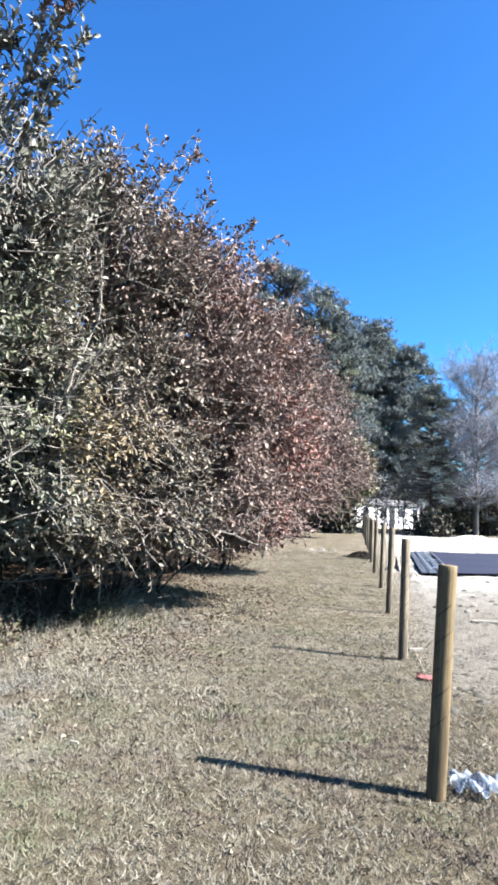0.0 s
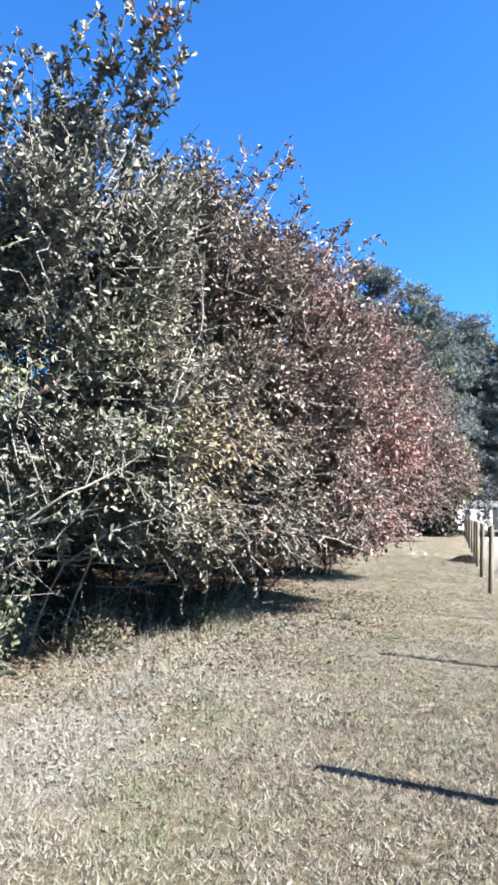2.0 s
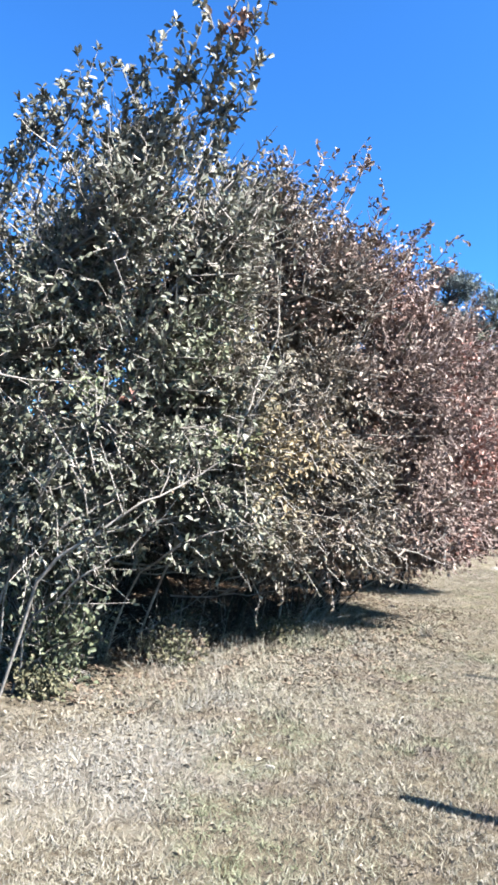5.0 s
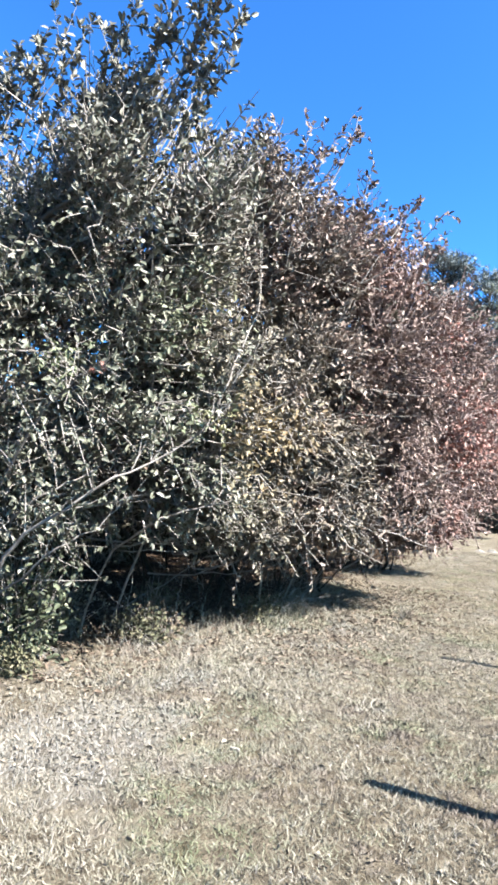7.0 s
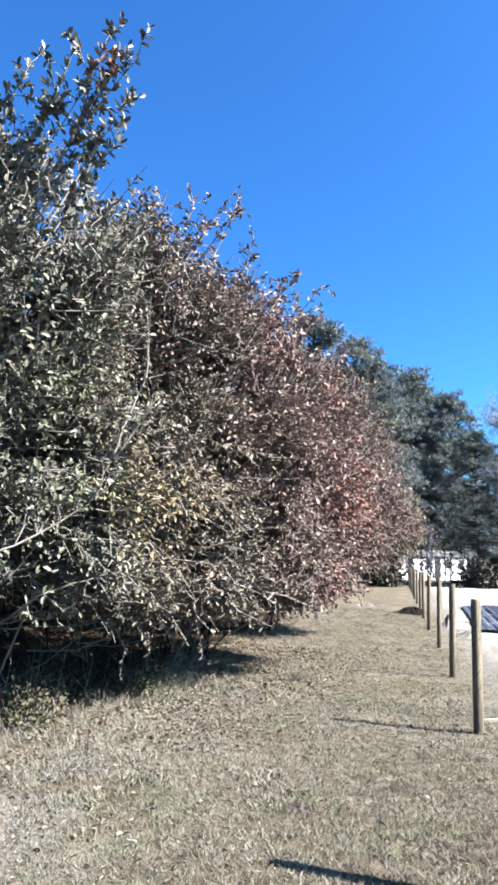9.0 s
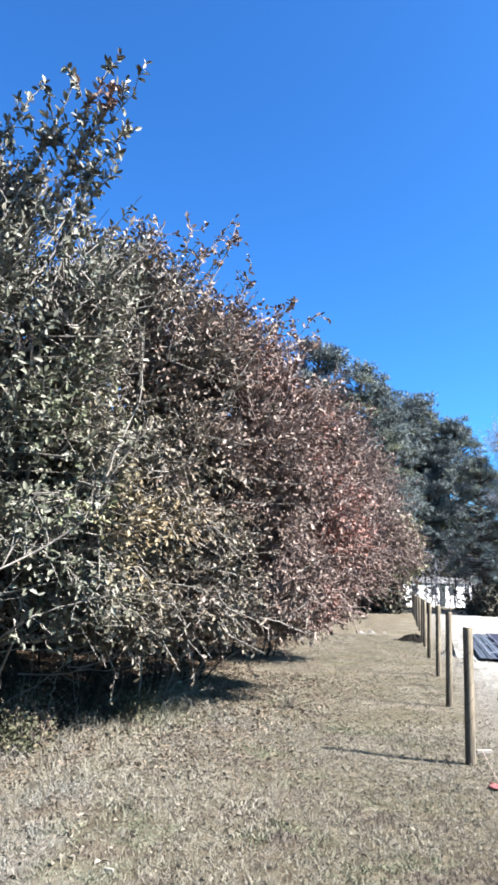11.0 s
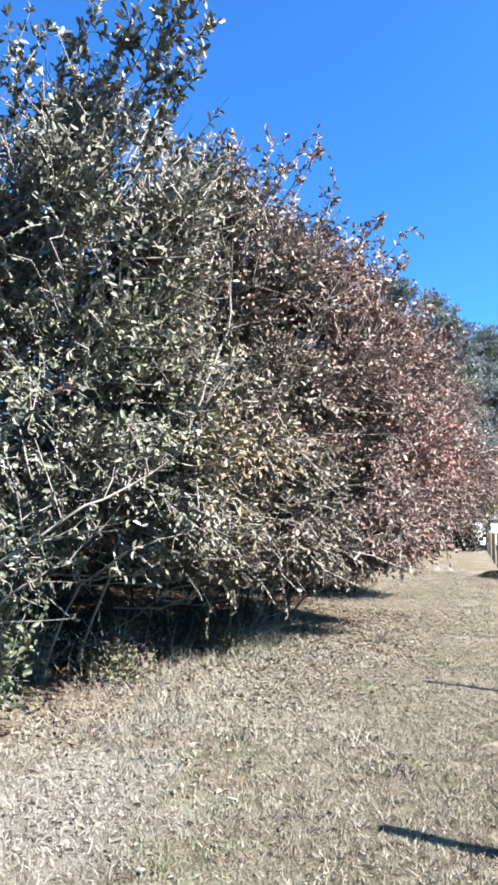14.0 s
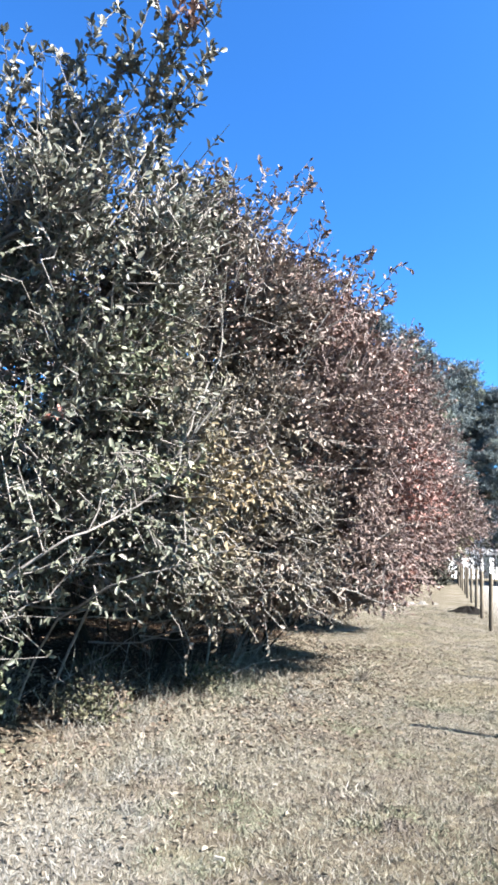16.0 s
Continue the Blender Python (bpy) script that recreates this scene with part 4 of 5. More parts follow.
shrub_tree("yellowish-green broadleaf tree at the end of the lawn", (-3.2, 36, 0), 4,
           [((-2.0, 36, 3.7), (2.3, 2.2, 2.4), 1), ((-0.7, 36, 3.4), (1.1, 1.1, 1.5), 0.5)], 380, mat_leaf("yellow_green_leaf", [(0.0, (0.04, 0.042, 0.014)), (0.6, (0.085, 0.08, 0.03)), (1.0, (0.14, 0.125, 0.06))], None, 0.5, 0.4, 0.12), TWIG, 17, low=1.2, leaf=(0.12, 0.20), per=4, pl=5)
# undergrowth and thickets added behind the hedge trees to keep its floor dark
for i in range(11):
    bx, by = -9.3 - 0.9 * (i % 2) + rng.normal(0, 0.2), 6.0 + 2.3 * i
    bush("dark undergrowth added behind the hedge trees to block light", (bx, by, 1.0), (1.1, 1.5, 1.15), 950, FARLEAF, 0.16, 200 + i, "undergrowth", "bush", "undergrowth behind the hedge trees")
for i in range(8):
    bush("tall dark thicket added to block light behind the hedge", (-10.5, 1.0 + 4.2 * i, 2.2), (1.6, 2.6, 2.3), 1200, FARLEAF, 0.30, 230 + i, "thicket", "bush", "thickets behind the hedge trees")
# nearer thickets added to hide sunlit ground beyond the stems
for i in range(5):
    bush("dark thicket added to hide lit ground behind the hedge stems", (-8.2 + 0.3 * (i % 2), 12.0 + 3.0 * i, 1.3), (1.1, 1.9, 1.35), 900, FARLEAF, 0.22, 260 + i, "thicket", "bush", "thickets behind the hedge trees")
# undergrowth below the pines and beside the white house
for i, (bx, by, bz, br, rz) in enumerate([(-4.0, 46, 1.6, 2.0, 1.6), (7.0, 55, 1.6, 1.9, 1.6), (9.6, 57, 1.9, 2.2, 1.9), (12.5, 57, 1.8, 2.4, 1.8), (15.5, 58, 2.0, 2.6, 2.0), (-7.0, 43, 1.6, 2.2, 1.6), (-2.0, 61, 1.6, 0.85, 1.7), (-3.2, 60.5, 1.6, 1.2, 1.7), (-5.2, 60, 1.7, 1.9, 1.8), (-1.5, 75, 3.6, 5.0, 3.8), (5.5, 76, 3.6, 4.5, 3.8), (10.5, 77, 3.2, 4.0, 3.2), (-2.1, 45.3, 0.7, 1.2, 0.9), (4.5, 48.4, 0.7, 1.3, 0.9)]):
    bush("dark undergrowth below the pines", (bx, by, bz), (br, br, rz), 1300, FARLEAF, 0.34, 70 + i, "undergrowth", "bush", "undergrowth below the pines")
rng = np.random.default_rng(62)


def box_bm(x0, x1, y0, y1, z0, z1, bevel=0.0):
    bm = bmesh.new()
    bmesh.ops.create_cube(bm, size=1, matrix=Matrix.Translation(((x0 + x1) / 2, (y0 + y1) / 2, (z0 + z1) / 2)) @ Matrix.Diagonal((x1 - x0, y1 - y0, z1 - z0, 1)))
    if bevel:
        bmesh.ops.bevel(bm, geom=list(bm.edges), offset=bevel, segments=2, affect="EDGES")
    return bm


# the white house behind the pines
house = tagged(new("house"), "low white-sided house with a grey roof behind trees", "house")
house.matrix_world = pose(1.9, 66, 0, 0, 0, 32)
part("wall", box_bm(-3.7, 3.7, 0, 5.0, 0, 2.15), WALLWHITE, house)
bm = bmesh.new()
_v = [bm.verts.new(p) for p in ((-4.0, -0.2, 2.15), (4.0, -0.2, 2.15), (4.0, 5.2, 2.15), (-4.0, 5.2, 2.15), (-4.0, 2.5, 2.75), (4.0, 2.5, 2.75))]
for f in ((0, 1, 5, 4), (2, 3, 4, 5), (0, 4, 3), (1, 2, 5), (3, 2, 1, 0)):
    bm.faces.new([_v[i] for i in f])
part("roof", bm, ROOFGREY, house)
for i, wx in enumerate((-2.6, -0.6, 1.4, 3.0)):
    w = part("window", box_bm(wx - 0.32, wx + 0.32, -0.04, 0.02, 1.0, 1.95), WALLWHITE, house)
    child("pane", raw_mesh("pane", *(lambda x: ([(x - 0.26, -0.046, 1.06), (x + 0.26, -0.046, 1.06), (x + 0.26, -0.046, 1.89), (x - 0.26, -0.046, 1.89)], [np.array([[0, 1, 2, 3]])]))(wx), GLASSDARK), w, "dark glass pane")
part("door", box_bm(0.1, 0.7, -0.05, 0.02, 0.05, 2.05), GLASSDARK, house, "dark front door")
# thin dark stems in front of it
for i in range(17):
    sx, sy = -1.4 + 0.38 * i + rng.normal(0, 0.2), 60 + rng.uniform(-3, 3)
    sap = tagged(new("sapling"), "slender dark sapling with sparse withered leaves before the house", "tree", "saplings before the house")
    sap.location = (sx, sy, 0)
    hh = rng.uniform(3.0, 5.0)
    P = np.stack([np.cumsum(rng.normal(0, 0.05, 8)), np.cumsum(rng.normal(0, 0.05, 8)), np.linspace(-0.05, hh, 8)], -1)
    V, F = tubes(P[None], np.linspace(0.05, 0.015, 8)[None], 6)
    child("trunk", raw_mesh("trunk", V, [F], PINEBARK, True), sap)
    S = P[rng.integers(1, 8, 90)]
    T = S + unit(rand_dir(90) + [0, 0, 0.5]) * rng.uniform(0.3, 0.9, (90, 1))
    V, F = tubes(np.stack([S, (S + T) / 2 + rng.normal(0, 0.05, S.shape), T], 1), np.array([[0.016, 0.011, 0.006]]) * np.ones((90, 1)), 3)
    tagged(child("branchwork", raw_mesh("branchwork", V, [F], HAZE_TWIG), sap), kind="stuff")
    Q = np.repeat(T[:45], 4, 0) + rng.normal(0, 0.18, (180, 3))
    L = rng.uniform(0.10, 0.20, 180)
    V, F = leaves(Q, rand_dir(180), rand_dir(180), L, L * 0.3)
    child("foliage", raw_mesh("foliage", V, [F], FARLEAF), sap, "sparse dark withered leaves")

# wire fence across the end of the field
far_fence = tagged(new("wire_fence"), "low wire fence on dark posts across the field", "fence")
for i in range(16):
    fx = 3.0 + 1.9 * i
    part("post", box_bm(fx - 0.05, fx + 0.05, 59.95, 60.05, -0.1, 1.25), PINEBARK, far_fence)
for wz in (0.35, 0.7, 1.1):
    V, F = tubes(np.array([[(3.0, 60, wz), (17, 60, wz - 0.02), (31.5, 60, wz)]]), np.full((1, 3), 0.012), 4)
    child("wire", raw_mesh("wire", V, [F], WIRE), far_fence)
# dark bar put in for the line of shadow along the fence
V, F = tubes(np.array([[(3.0, 58.6, 0.10), (12, 58.6, 0.12), (31.5, 58.6, 0.10)]]), np.full((1, 3), 0.14), 6)
tagged(new("log", raw_mesh("log", V, [F], PINEBARK, True)), "long dark bar for the shadow line below the wire fence", "log")

# ---- the yard beyond the posts ----


def heap(name, label, cx, cy, rx, ry, h, mat, seed, category="heap"):
    r2 = np.random.default_rng(seed)
    ph = r2.uniform(0, 6.28, 8)
    nr, na = (12, 36) if max(rx, ry) > 0.2 else (4, 10)
    V = [(cx, cy, h * 0.9)]
    for i in range(1, nr + 1):
        q = i / nr
        for k in range(na):
            a = 2 * math.pi * k / na
            w = 1 + 0.16 * math.sin(3 * a + ph[0]) + 0.10 * math.sin(7 * a + ph[1]) + 0.05 * math.sin(13 * a + ph[2])
            z = h * (0.5 + 0.5 * math.cos(math.pi * q)) * (1 + 0.3 * math.sin(5 * a + 9 * q + ph[3])) + 0.03 * h * math.sin(17 * a + 11 * q)
            V.append((cx + math.cos(a) * rx * q * w, cy + math.sin(a) * ry * q * w, z - (0.08 if i == nr else 0)))
    T = [(0, 1 + k, 1 + (k + 1) % na) for k in range(na)]
    Q = [(1 + i * na + k, 1 + (i + 1) * na + k, 1 + (i + 1) * na + (k + 1) % na, 1 + i * na + (k + 1) % na) for i in range(nr - 1) for k in range(na)]
    return tagged(new(name, raw_mesh(name, V, [T, Q], mat, True)), label, category)


heap("sand_mound", "low heap of bright pale sand in the yard", 5.2, 36, 2.6, 3.5, 0.42, SANDHEAP, 1)
heap("sand_mound", "low heap of bright pale sand in the yard", 3.0, 34, 1.6, 2.6, 0.30, SANDHEAP, 2)
heap("sand_mound", "long low bank of bright pale sand in the yard", 9.5, 37, 3.6, 3.2, 0.40, SANDHEAP, 3)
heap("rubble_mound", "small heap of grey rubble beside the dark sheet", 1.1, 16.3, 0.34, 0.5, 0.12, STONE, 4)
# low mound in place of a dark wedge of shadow across the strip
heap("low_mound", "low near-black mound standing in for a shadow across the strip", -0.14, 22.7, 0.62, 1.0, 0.17, SHADOW_DARK, 5)
heap("low_mound", "small mound of grey earth beside a post", 0.75, 18.2, 0.28, 0.5, 0.28, STONE, 6)
for i in range(90):
    cx, cy = (rng.uniform(0.68, 1.4), rng.uniform(5.5, 7.2)) if i < 60 else (rng.uniform(1.0, 3.4), rng.uniform(10, 16.5))
    s = rng.uniform(0.03, 0.085) if i < 60 else rng.uniform(0.03, 0.09)
    heap("clod", "grey clod of turned earth on the yard", cx, cy, s, s * 0.8, s * 0.4, CLOD if i % 3 or i < 56 else STONE, 100 + i, "clod")["group"] = "clods of turned earth"


def sheet(name, label, corners, z, mat, seed, category, slack=0.012):
    """A slack sheet lying on the ground between four corners."""
    r2 = np.random.default_rng(seed)
    nu, nv = 44, 44
    c = np.array(corners, float)
    u, v = np.meshgrid(np.linspace(0, 1, nu), np.linspace(0, 1, nv))
    xy = (1 - u)[..., None] * (1 - v)[..., None] * c[0] + u[..., None] * (1 - v)[..., None] * c[1] + u[..., None] * v[..., None] * c[2] + (1 - u)[..., None] * v[..., None] * c[3]
    ph = r2.uniform(0, 6.28, 4)
    w = slack * np.sin(9 * u * 3 + 4 * v + ph[0]) + slack * 0.8 * np.sin(23 * v + 5 * u + ph[1]) + slack * 0.6 * np.sin(31 * u - 17 * v + ph[2])
    xy[..., 0] += slack * 2 * np.sin(14 * v + ph[3])
    V = np.concatenate([np.concatenate([xy, (z + w)[..., None]], -1).reshape(-1, 3), np.concatenate([xy, (z - 0.03 + w)[..., None]], -1).reshape(-1, 3)])
    i = (np.arange(nv - 1)[:, None] * nu + np.arange(nu - 1)).ravel()
    top = np.stack([i, i + 1, i + 1 + nu, i + nu], -1)
    return tagged(new(name, raw_mesh(name, V, [top, top[:, ::-1] + nu * nv], mat, True)), label, category)


sheet("tarpaulin", "wide navy-blue sheet spread flat on pale sand", [(2.05, 17.5), (13.5, 23.4), (15.0, 32.6), (2.33, 26.7)], 0.09, TARP, 1, "tarpaulin", 0.009)
sheet("tarpaulin", "narrow slate-blue strip of sheet beside the navy one", [(1.36, 17.25), (2.02, 17.5), (2.30, 26.7), (1.58, 26.3)], 0.08, TARP_PALE, 2, "tarpaulin", 0.004)
frame_root = tagged(new("pipe_frame"), "ladder-like frame of white pipes lying on the sheet", "pipe frame")
_rungs = [((1.63 + 0.025 * v, 17.4 + v), (2.08 + 0.03 * v, 18.2 + v)) for v in (0.8, 3.6, 6.6)]
for (ax, ay), (bx, by) in [((1.60, 17.4), (1.82, 26.0)), ((1.84, 17.5), (2.08, 26.3)), ((2.08, 17.6), (2.36, 26.7))] + _rungs:
    V, F = tubes(np.array([[(ax, ay, 0.125), ((ax + bx) / 2, (ay + by) / 2, 0.14), (bx, by, 0.125)]]), np.full((1, 3), 0.015 if by - ay > 3 else 0.005), 8)
    child("pipe", raw_mesh("pipe", V, [F], PIPE, True), frame_root)

# ---- small things on the ground ----


def crumple(name, label, c, size, mat, seed, category, n=16, up=0.1):
    """A crumpled scrap of film: a sheet folded at random."""
    r2 = np.random.default_rng(seed)
    u, v = np.meshgrid(np.linspace(-1, 1, n), np.linspace(-1, 1, n))
    ph = r2.uniform(0, 6.28, 8)
    z = up * (0.5 + 0.3 * np.sin(4 * u + ph[0]) * np.sin(3 * v + ph[1]) + 0.25 * np.sin(9 * u + 5 * v + ph[2]) + r2.uniform(-0.06, 0.06, u.shape))
    x = u * size[0] / 2 * (1 + 0.2 * np.sin(5 * v + ph[3])) + r2.normal(0, size[0] * 0.012, u.shape)
    y = v * size[1] / 2 * (1 + 0.2 * np.sin(4 * u + ph[4])) + r2.normal(0, size[1] * 0.012, u.shape)
    z = np.maximum(z, 0.012)
    V = np.stack([x, y, z], -1).reshape(-1, 3)
    i = (np.arange(n - 1)[:, None] * n + np.arange(n - 1)).ravel()
    ob = new(name, raw_mesh(name, V, [np.stack([i, i + 1, i + 1 + n, i + n], -1)], mat))
    ob.location = c
    so = ob.modifiers.new("thick", "SOLIDIFY")
    so.thickness = 0.003
    return tagged(ob, label, category)


crumple("plastic_bag", "crumpled clear plastic film on grass beside a post", (0.665, 4.0, 0.01), (0.23, 0.19), BAG, 3, "plastic bag", 20, 0.10)
crumple("plastic_scrap", "crumpled red plastic scrap on worn earth", (0.63, 6.55, 0.01), (0.19, 0.16), REDPLASTIC, 5, "litter", 9, 0.03)
for (x, y, l, w, turn, lab) in ((0.60, 7.86, 0.17, 0.045, 25, "short white wood offcut beside a post"), (1.80, 10.25, 0.55, 0.07, 8, "pale board lying on worn earth"), (-1.72, 4.05, 0.06, 0.018, -5, "small white chip in the grass")):
    off = tagged(new("offcut"), lab, "offcut")
    off.matrix_world = pose(x, y, float(lift(x, y)) + 0.012, 0, 0, turn)
    part("board", box_bm(-l / 2, l / 2, -w / 2, w / 2, -0.012, min(0.02, w * 0.4), 0.003), WHITEWOOD, off)
V, F = tubes(np.array([[(0.575, 7.8, 0.05), (0.60, 7.0, 0.03), (0.64, 6.0, 0.02), (0.58, 5.0, 0.03), (0.51, 4.1, 0.06)]]), np.full((1, 5), 0.0024), 5)
tagged(new("string", raw_mesh("string", V, [F], STRING, True)), "thin pink marking string between two posts", "string")
for x, y, s in ((-1.62, 25.1, 0.24), (-2.0, 24.9, 0.20), (-1.85, 24.3, 0.15), (-1.2, 25.6, 0.14), (-0.35, 24.5, 0.10), (-1.1, 4.55, 0.02)):
    heap("stone", "small pale stone on the lawn", x, y, s, s * 0.7, s * 0.42, STONE, int(x * 100) + 500, "stone")

# ---- leaning boughs, dead stalks and weeds at the edge of the trees ----


def bough(label, pts, r0, r1, mat, forks, seed, leaf_mat=None):
    global rng
    rng = np.random.default_rng(seed)
    root = tagged(new("bough"), label, "branch")
    root.location = pts[0]
    O = np.array(pts[0])
    p = np.array(pts, float)
    t = np.linspace(0, len(p) - 1, 14)
    P = np.stack([np.interp(t, np.arange(len(p)), p[:, i]) for i in range(3)], -1)
    P[1:-1] += rng.normal(0, 0.012, P[1:-1].shape)
    V, F = tubes(P[None] - O, np.linspace(r0, r1, 14)[None], 6)
    child("stem", raw_mesh("stem", V, [F], mat, True), root)
    S = P[rng.integers(3, 14, forks)]
    ax = unit(p[-1] - p[0])
    E = S + unit(ax * 0.8 + rand_dir(forks) * 0.8 + [0, 0, 0.15]) * rng.uniform(0.2, 0.6, (forks, 1))
    B = bezier(S, (S + E) / 2 + rng.normal(0, 0.03, S.shape), E, 4)
    for q in B:
        V, F = tubes(q[None] - O, np.linspace(r1 * 0.9, 0.002, 4)[None], 4)
        child("twig", raw_mesh("twig", V, [F], mat), root)
    if leaf_mat:
        n = forks * 7
        Q = B[np.repeat(np.arange(forks), 7), rng.integers(1, 4, n)]
        L = rng.uniform(0.04, 0.08, n)
        V, F = leaves(Q - O, rand_dir(n), rand_dir(n) + [0.2, 0, 0.7], L, L * 0.23)
        child("foliage", raw_mesh("foliage", V, [F], leaf_mat), root)
    return root


bough("long pale leaning bough in front of the green tree", [(-4.15, 4.3, 0.0), (-3.70, 4.10, 0.96), (-3.56, 4.10, 1.11), (-3.26, 4.15, 1.30), (-3.07, 4.20, 1.45), (-2.86, 4.30, 1.60), (-2.68, 4.45, 1.74), (-2.40, 4.60, 1.95)], 0.016, 0.006, TWIG, 18, 81, LEAF_A)
bough("pale slanting bough beside the long leaning one", [(-4.6, 4.6, 0.0), (-4.3, 4.4, 0.9), (-3.59, 4.25, 1.38), (-3.39, 4.35, 1.51), (-3.21, 4.50, 1.66)], 0.011, 0.004, TWIG, 10, 104, LEAF_A)
bough("pale leaning bough below the green tree", [(-4.2, 4.5, 0.0), (-3.95, 4.35, 0.6), (-3.35, 4.20, 1.02), (-3.16, 4.30, 1.16), (-2.95, 4.40, 1.31), (-2.88, 4.45, 1.49)], 0.01, 0.004, TWIG, 10, 82, LEAF_A)
bough("pale leaning bough below the green tree", [(-4.3, 5.9, 0.0), (-3.7, 5.4, 0.9), (-2.93, 5.00, 1.30), (-2.60, 5.05, 1.39), (-2.38, 5.10, 1.48), (-2.11, 5.15, 1.56)], 0.011, 0.005, TWIG, 10, 89, LEAF_A)
bough("leafy leaning branch with a few scarlet leaves at its tip", [(-4.5, 4.6, 0.0), (-4.1, 4.3, 1.2), (-3.5, 4.1, 2.0), (-3.1, 4.02, 2.25), (-2.82, 4.0, 2.38)], 0.011, 0.004, TWIG, 22, 96, LEAF_A)
bough("long pale low bough sweeping out over the lawn", [(-3.6, 8.9, 0.0), (-3.3, 8.3, 0.9), (-2.7, 7.9, 1.35), (-2.15, 8.0, 1.32), (-1.72, 8.3, 1.18), (-1.35, 8.6, 1.03)], 0.016, 0.006, TWIG, 14, 97, LEAF_C)
bough("forked pale bough low in the red-brown tree", [(-3.5, 9.6, 0.0), (-2.9, 9.0, 0.95), (-2.2, 8.6, 1.2), (-1.7, 8.5, 1.2), (-1.48, 8.5, 1.27), (-1.32, 8.6, 1.42)], 0.015, 0.006, TWIG, 10, 98, LEAF_C)
bough("pale slanting bough in the red-brown tree", [(-3.4, 10.2, 0.0), (-2.4, 9.3, 1.2), (-1.9, 8.8, 1.55), (-1.48, 8.6, 1.73), (-1.1, 8.7, 1.95)], 0.014, 0.006, TWIG, 10, 99, LEAF_C)
bough("pale upright bough among brown leaves", [(-4.4, 6.6, 0.0), (-3.4, 5.8, 1.4), (-2.64, 5.5, 2.43), (-2.57, 5.6, 2.79), (-2.44, 5.7, 3.25), (-2.48, 5.75, 3.63)], 0.015, 0.005, TWIG, 12, 83, LEAF_B)
bough("dead forked branch lying at the edge of the lawn", [(-3.45, 8.5, 0.02), (-3.2, 9.1, 0.22), (-2.9, 9.7, 0.42), (-2.6, 10.1, 0.5)], 0.007, 0.003, TWIG, 12, 84)
bough("dead forked branch lying at the edge of the lawn", [(-3.3, 8.6, 0.02), (-3.0, 8.9, 0.16), (-2.7, 9.3, 0.22)], 0.006, 0.003, TWIG, 8, 85)
bough("thin bare stem rising at the edge of the lawn", [(-3.75, 7.6, 0.0), (-3.7, 7.4, 0.5), (-3.85, 7.2, 1.1)], 0.006, 0.003, SHADED_STEM, 7, 86)
bough("thin bare stem rising at the edge of the lawn", [(-3.6, 8.2, 0.0), (-3.4, 8.2, 0.5), (-3.3, 8.0, 1.0)], 0.006, 0.003, SHADED_STEM, 7, 87)
bough("thin bare stem rising at the edge of the lawn", [(-4.2, 6.8, 0.0), (-4.1, 6.7, 0.5), (-4.2, 6.5, 1.1)], 0.006, 0.003, SHADED_STEM, 7, 88)
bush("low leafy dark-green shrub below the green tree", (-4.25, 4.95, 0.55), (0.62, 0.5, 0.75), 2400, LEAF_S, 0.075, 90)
bush("low leafy shrub below the green tree", (-4.5, 5.9, 0.30), (0.5, 0.4, 0.32), 700, LEAF_A, 0.05, 91)
bush("small green weed at the edge of the lawn", (-3.95, 4.55, 0.10), (0.30, 0.2, 0.13), 900, WEED, 0.05, 92, "weed", "weed", "weeds at the edge of the lawn")
bush("small green weed at the edge of the lawn", (-3.3, 8.1, 0.10), (0.3, 0.4, 0.13), 420, WEED, 0.045, 93, "weed", "weed", "weeds at the edge of the lawn")
bush("yellow-green weed at the foot of the trees", (-4.55, 7.75, 0.16), (0.4, 0.35, 0.2), 800, WEED, 0.05, 95, "weed", "weed", "weeds at the edge of the lawn")
bush("yellow-green weed with withered brown leaves at the lawn's edge", (-3.62, 6.15, 0.16), (0.34, 0.3, 0.2), 700, WEED, 0.05, 101, "weed", "weed", "weeds at the edge of the lawn")
bush("withered brown weed at the foot of the trees", (-3.75, 6.55, 0.2), (0.35, 0.35, 0.24), 600, DRYBROWN, 0.05, 102, "weed", "weed", "weeds at the edge of the lawn")
bush("yellow-green weed at the foot of the trees", (-3.25, 7.9, 0.14), (0.32, 0.35, 0.18), 560, WEED, 0.05, 103, "weed", "weed", "weeds at the edge of the lawn")
bush("small green weed at the edge of the lawn", (-4.1, 6.5, 0.10), (0.25, 0.25, 0.12), 260, WEED, 0.045, 94, "weed", "weed", "weeds at the edge of the lawn")


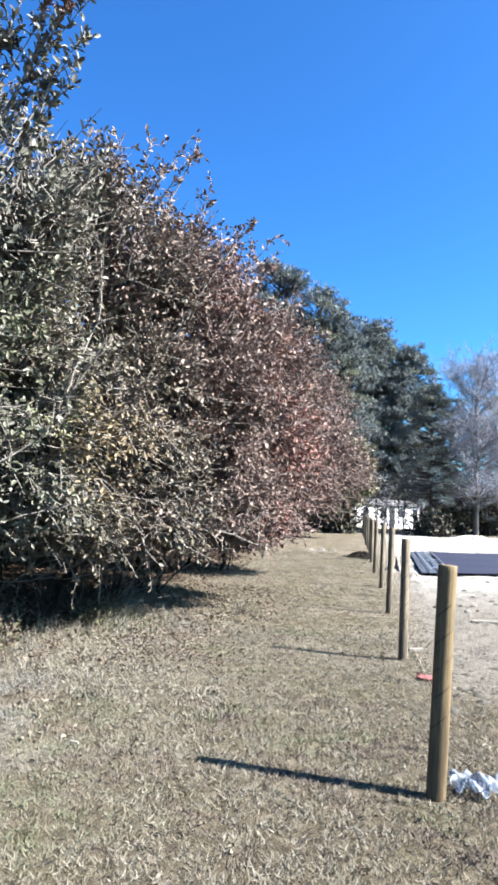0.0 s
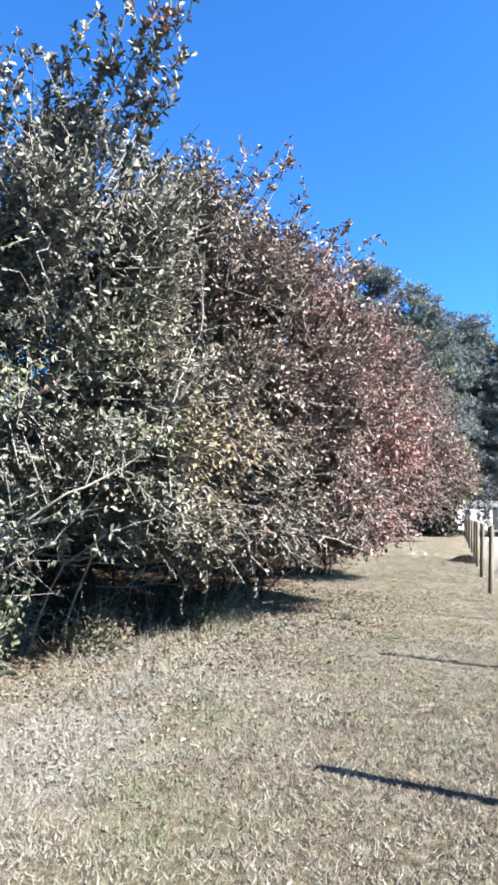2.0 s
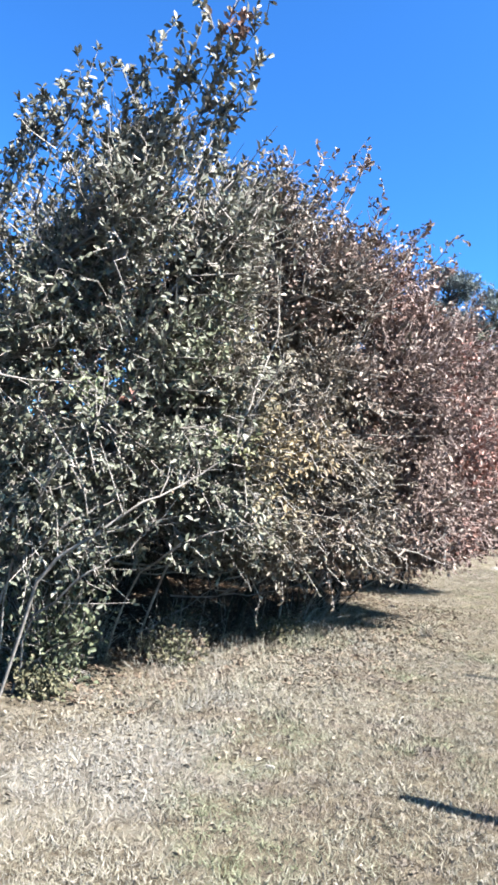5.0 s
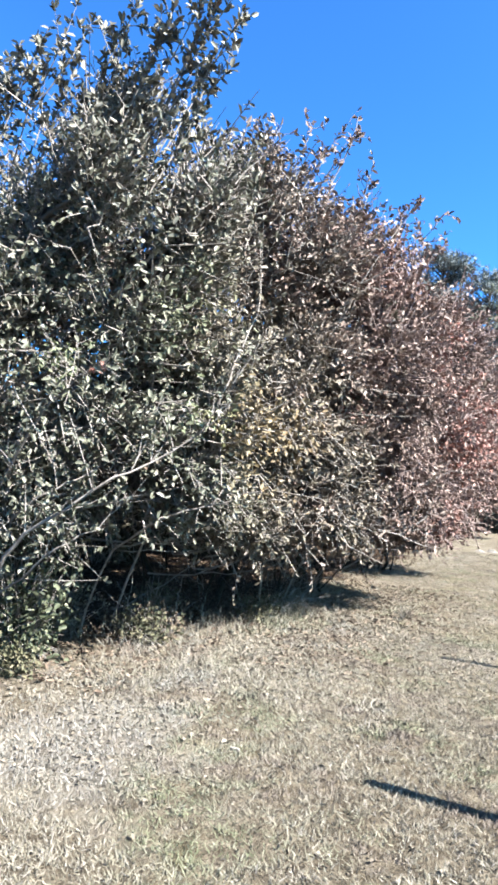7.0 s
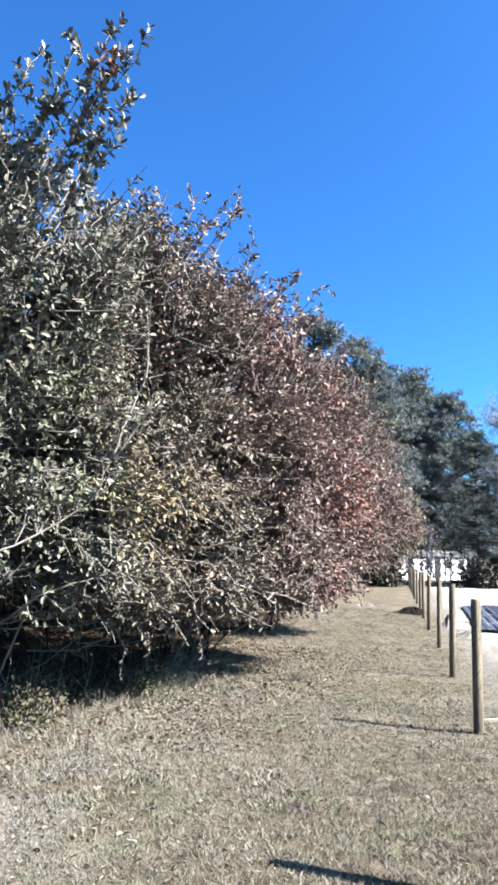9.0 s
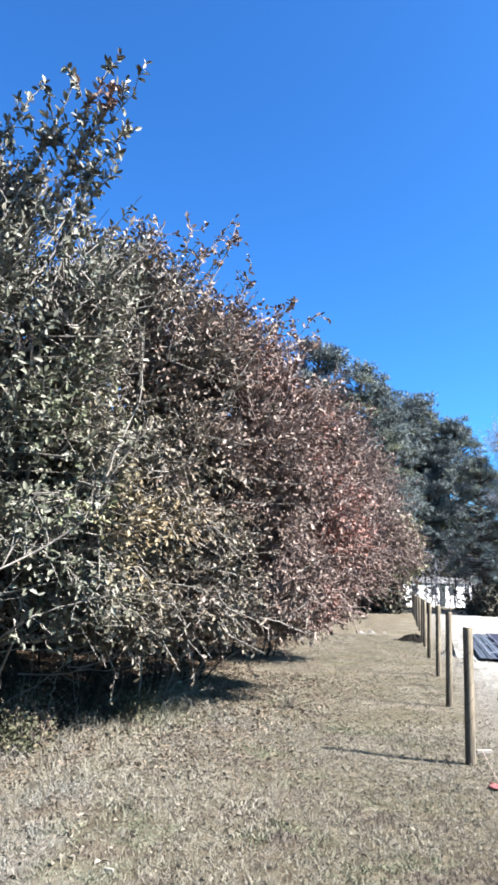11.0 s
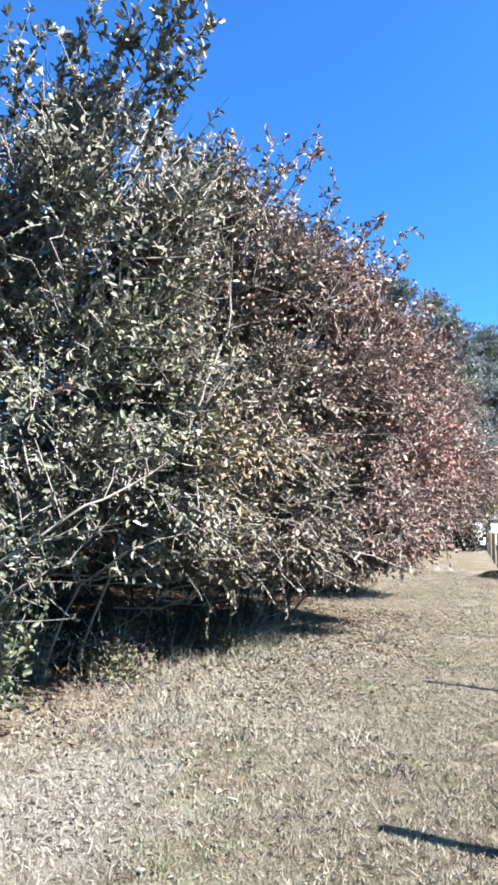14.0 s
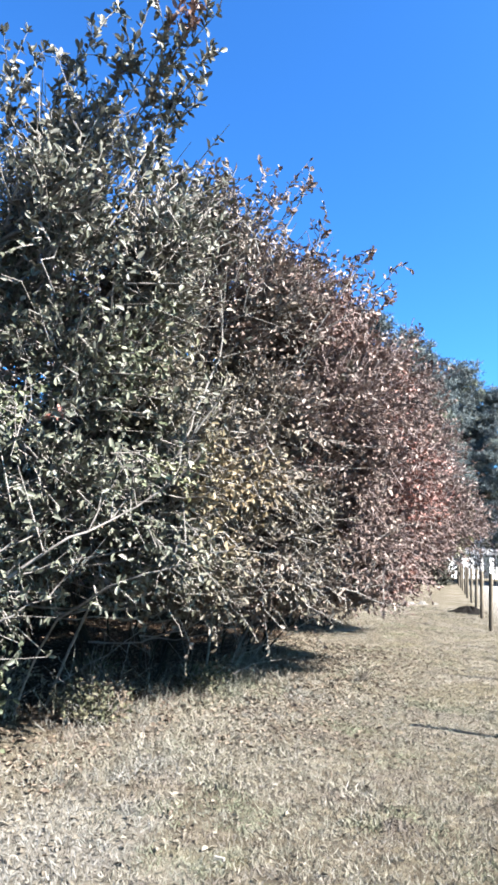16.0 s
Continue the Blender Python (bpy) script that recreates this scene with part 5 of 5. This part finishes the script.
def straw(name, n, f, h, w, label, mat=BLADE):
    x, y = f(n)
    P = np.stack([x, y, lift(x, y) - 0.01], -1)
    D = unit(rng.normal(size=(n, 3)) * [0.5, 0.5, 0.2] + [0, 0, 0.8])
    L = h * rng.uniform(0.4, 1.2, (n, 1))
    S = unit(np.cross(D, rand_dir(n))) * w
    m, tip = P + D * L * 0.6, P + (D + rng.normal(size=(n, 3)) * [0.35, 0.35, 0.15]) * L
    V = np.stack([P - S, P + S, m + S * 0.8, m - S * 0.8, tip], 1).reshape(-1, 3)
    b = np.arange(n)[:, None] * 5
    return tagged(new(name, raw_mesh(name, V, [b + [0, 1, 2, 3], b + [3, 2, 4]], mat)), label, "grass", kind="stuff")


def tufts_at(centres, s):
    c = np.array(centres)
    return lambda n: (lambda i: (c[i, 0] + rng.normal(0, s, n), c[i, 1] + rng.normal(0, s, n)))(rng.integers(0, len(c), n))


_tc = np.stack([-3.15 + rng.normal(0, 0.35, 70), rng.uniform(4.6, 11, 70)], -1)
straw("straw", 2600, tufts_at(_tc, 0.09), 0.20, 0.0022, "taller dead straw at the edge of the trees")
straw("straw", 14000, lambda n: (-2.85 + rng.normal(0, 0.45, n), rng.uniform(3.0, 11.5, n)), 0.06, 0.0028, "matted pale straw along the edge of the trees")
straw("straw", 60, tufts_at([(-1.70, 9.5), (-1.72, 9.45)], 0.02), 0.42, 0.004, "single dead grass stalk on the lawn")
straw("straw", 1200, tufts_at([(-1.86, 5.94), (-2.0, 5.1), (-1.2, 5.3), (-2.4, 4.6), (-1.0, 4.9), (-2.3, 5.5)], 0.10), 0.07, 0.004, "pale lumps of cut straw on the lawn")
straw("straw", 380, tufts_at([(-4.3, 7.5), (-4.0, 7.9), (-3.9, 8.5), (-4.4, 6.9), (-3.6, 9.0), (-4.1, 7.2), (-3.7, 8.2)], 0.14), 0.34, 0.0028, "taller russet dead stalks at the foot of the trees", MOULD)
straw("straw", 260, tufts_at([(-4.0, 6.6), (-3.9, 7.1), (-3.75, 7.6), (-3.65, 8.1), (-3.6, 8.7), (-3.5, 9.2), (-4.1, 6.2), (-3.3, 9.8)], 0.13), 0.42, 0.0026, "tall pale dead stalks before the shaded hedge foot")
for i in range(8):
    sy = 6.2 + 0.45 * i
    sx = -3.95 + 0.09 * i + rng.normal(0, 0.1)
    bough("thin pale dead stem rising at the edge of the lawn", [(sx, sy, 0.0), (sx + rng.normal(0.05, 0.08), sy - 0.05, 0.25), (sx + rng.normal(0.1, 0.15), sy - 0.1, rng.uniform(0.4, 0.75))], 0.0045, 0.0025, TWIG, 5, 300 + i)
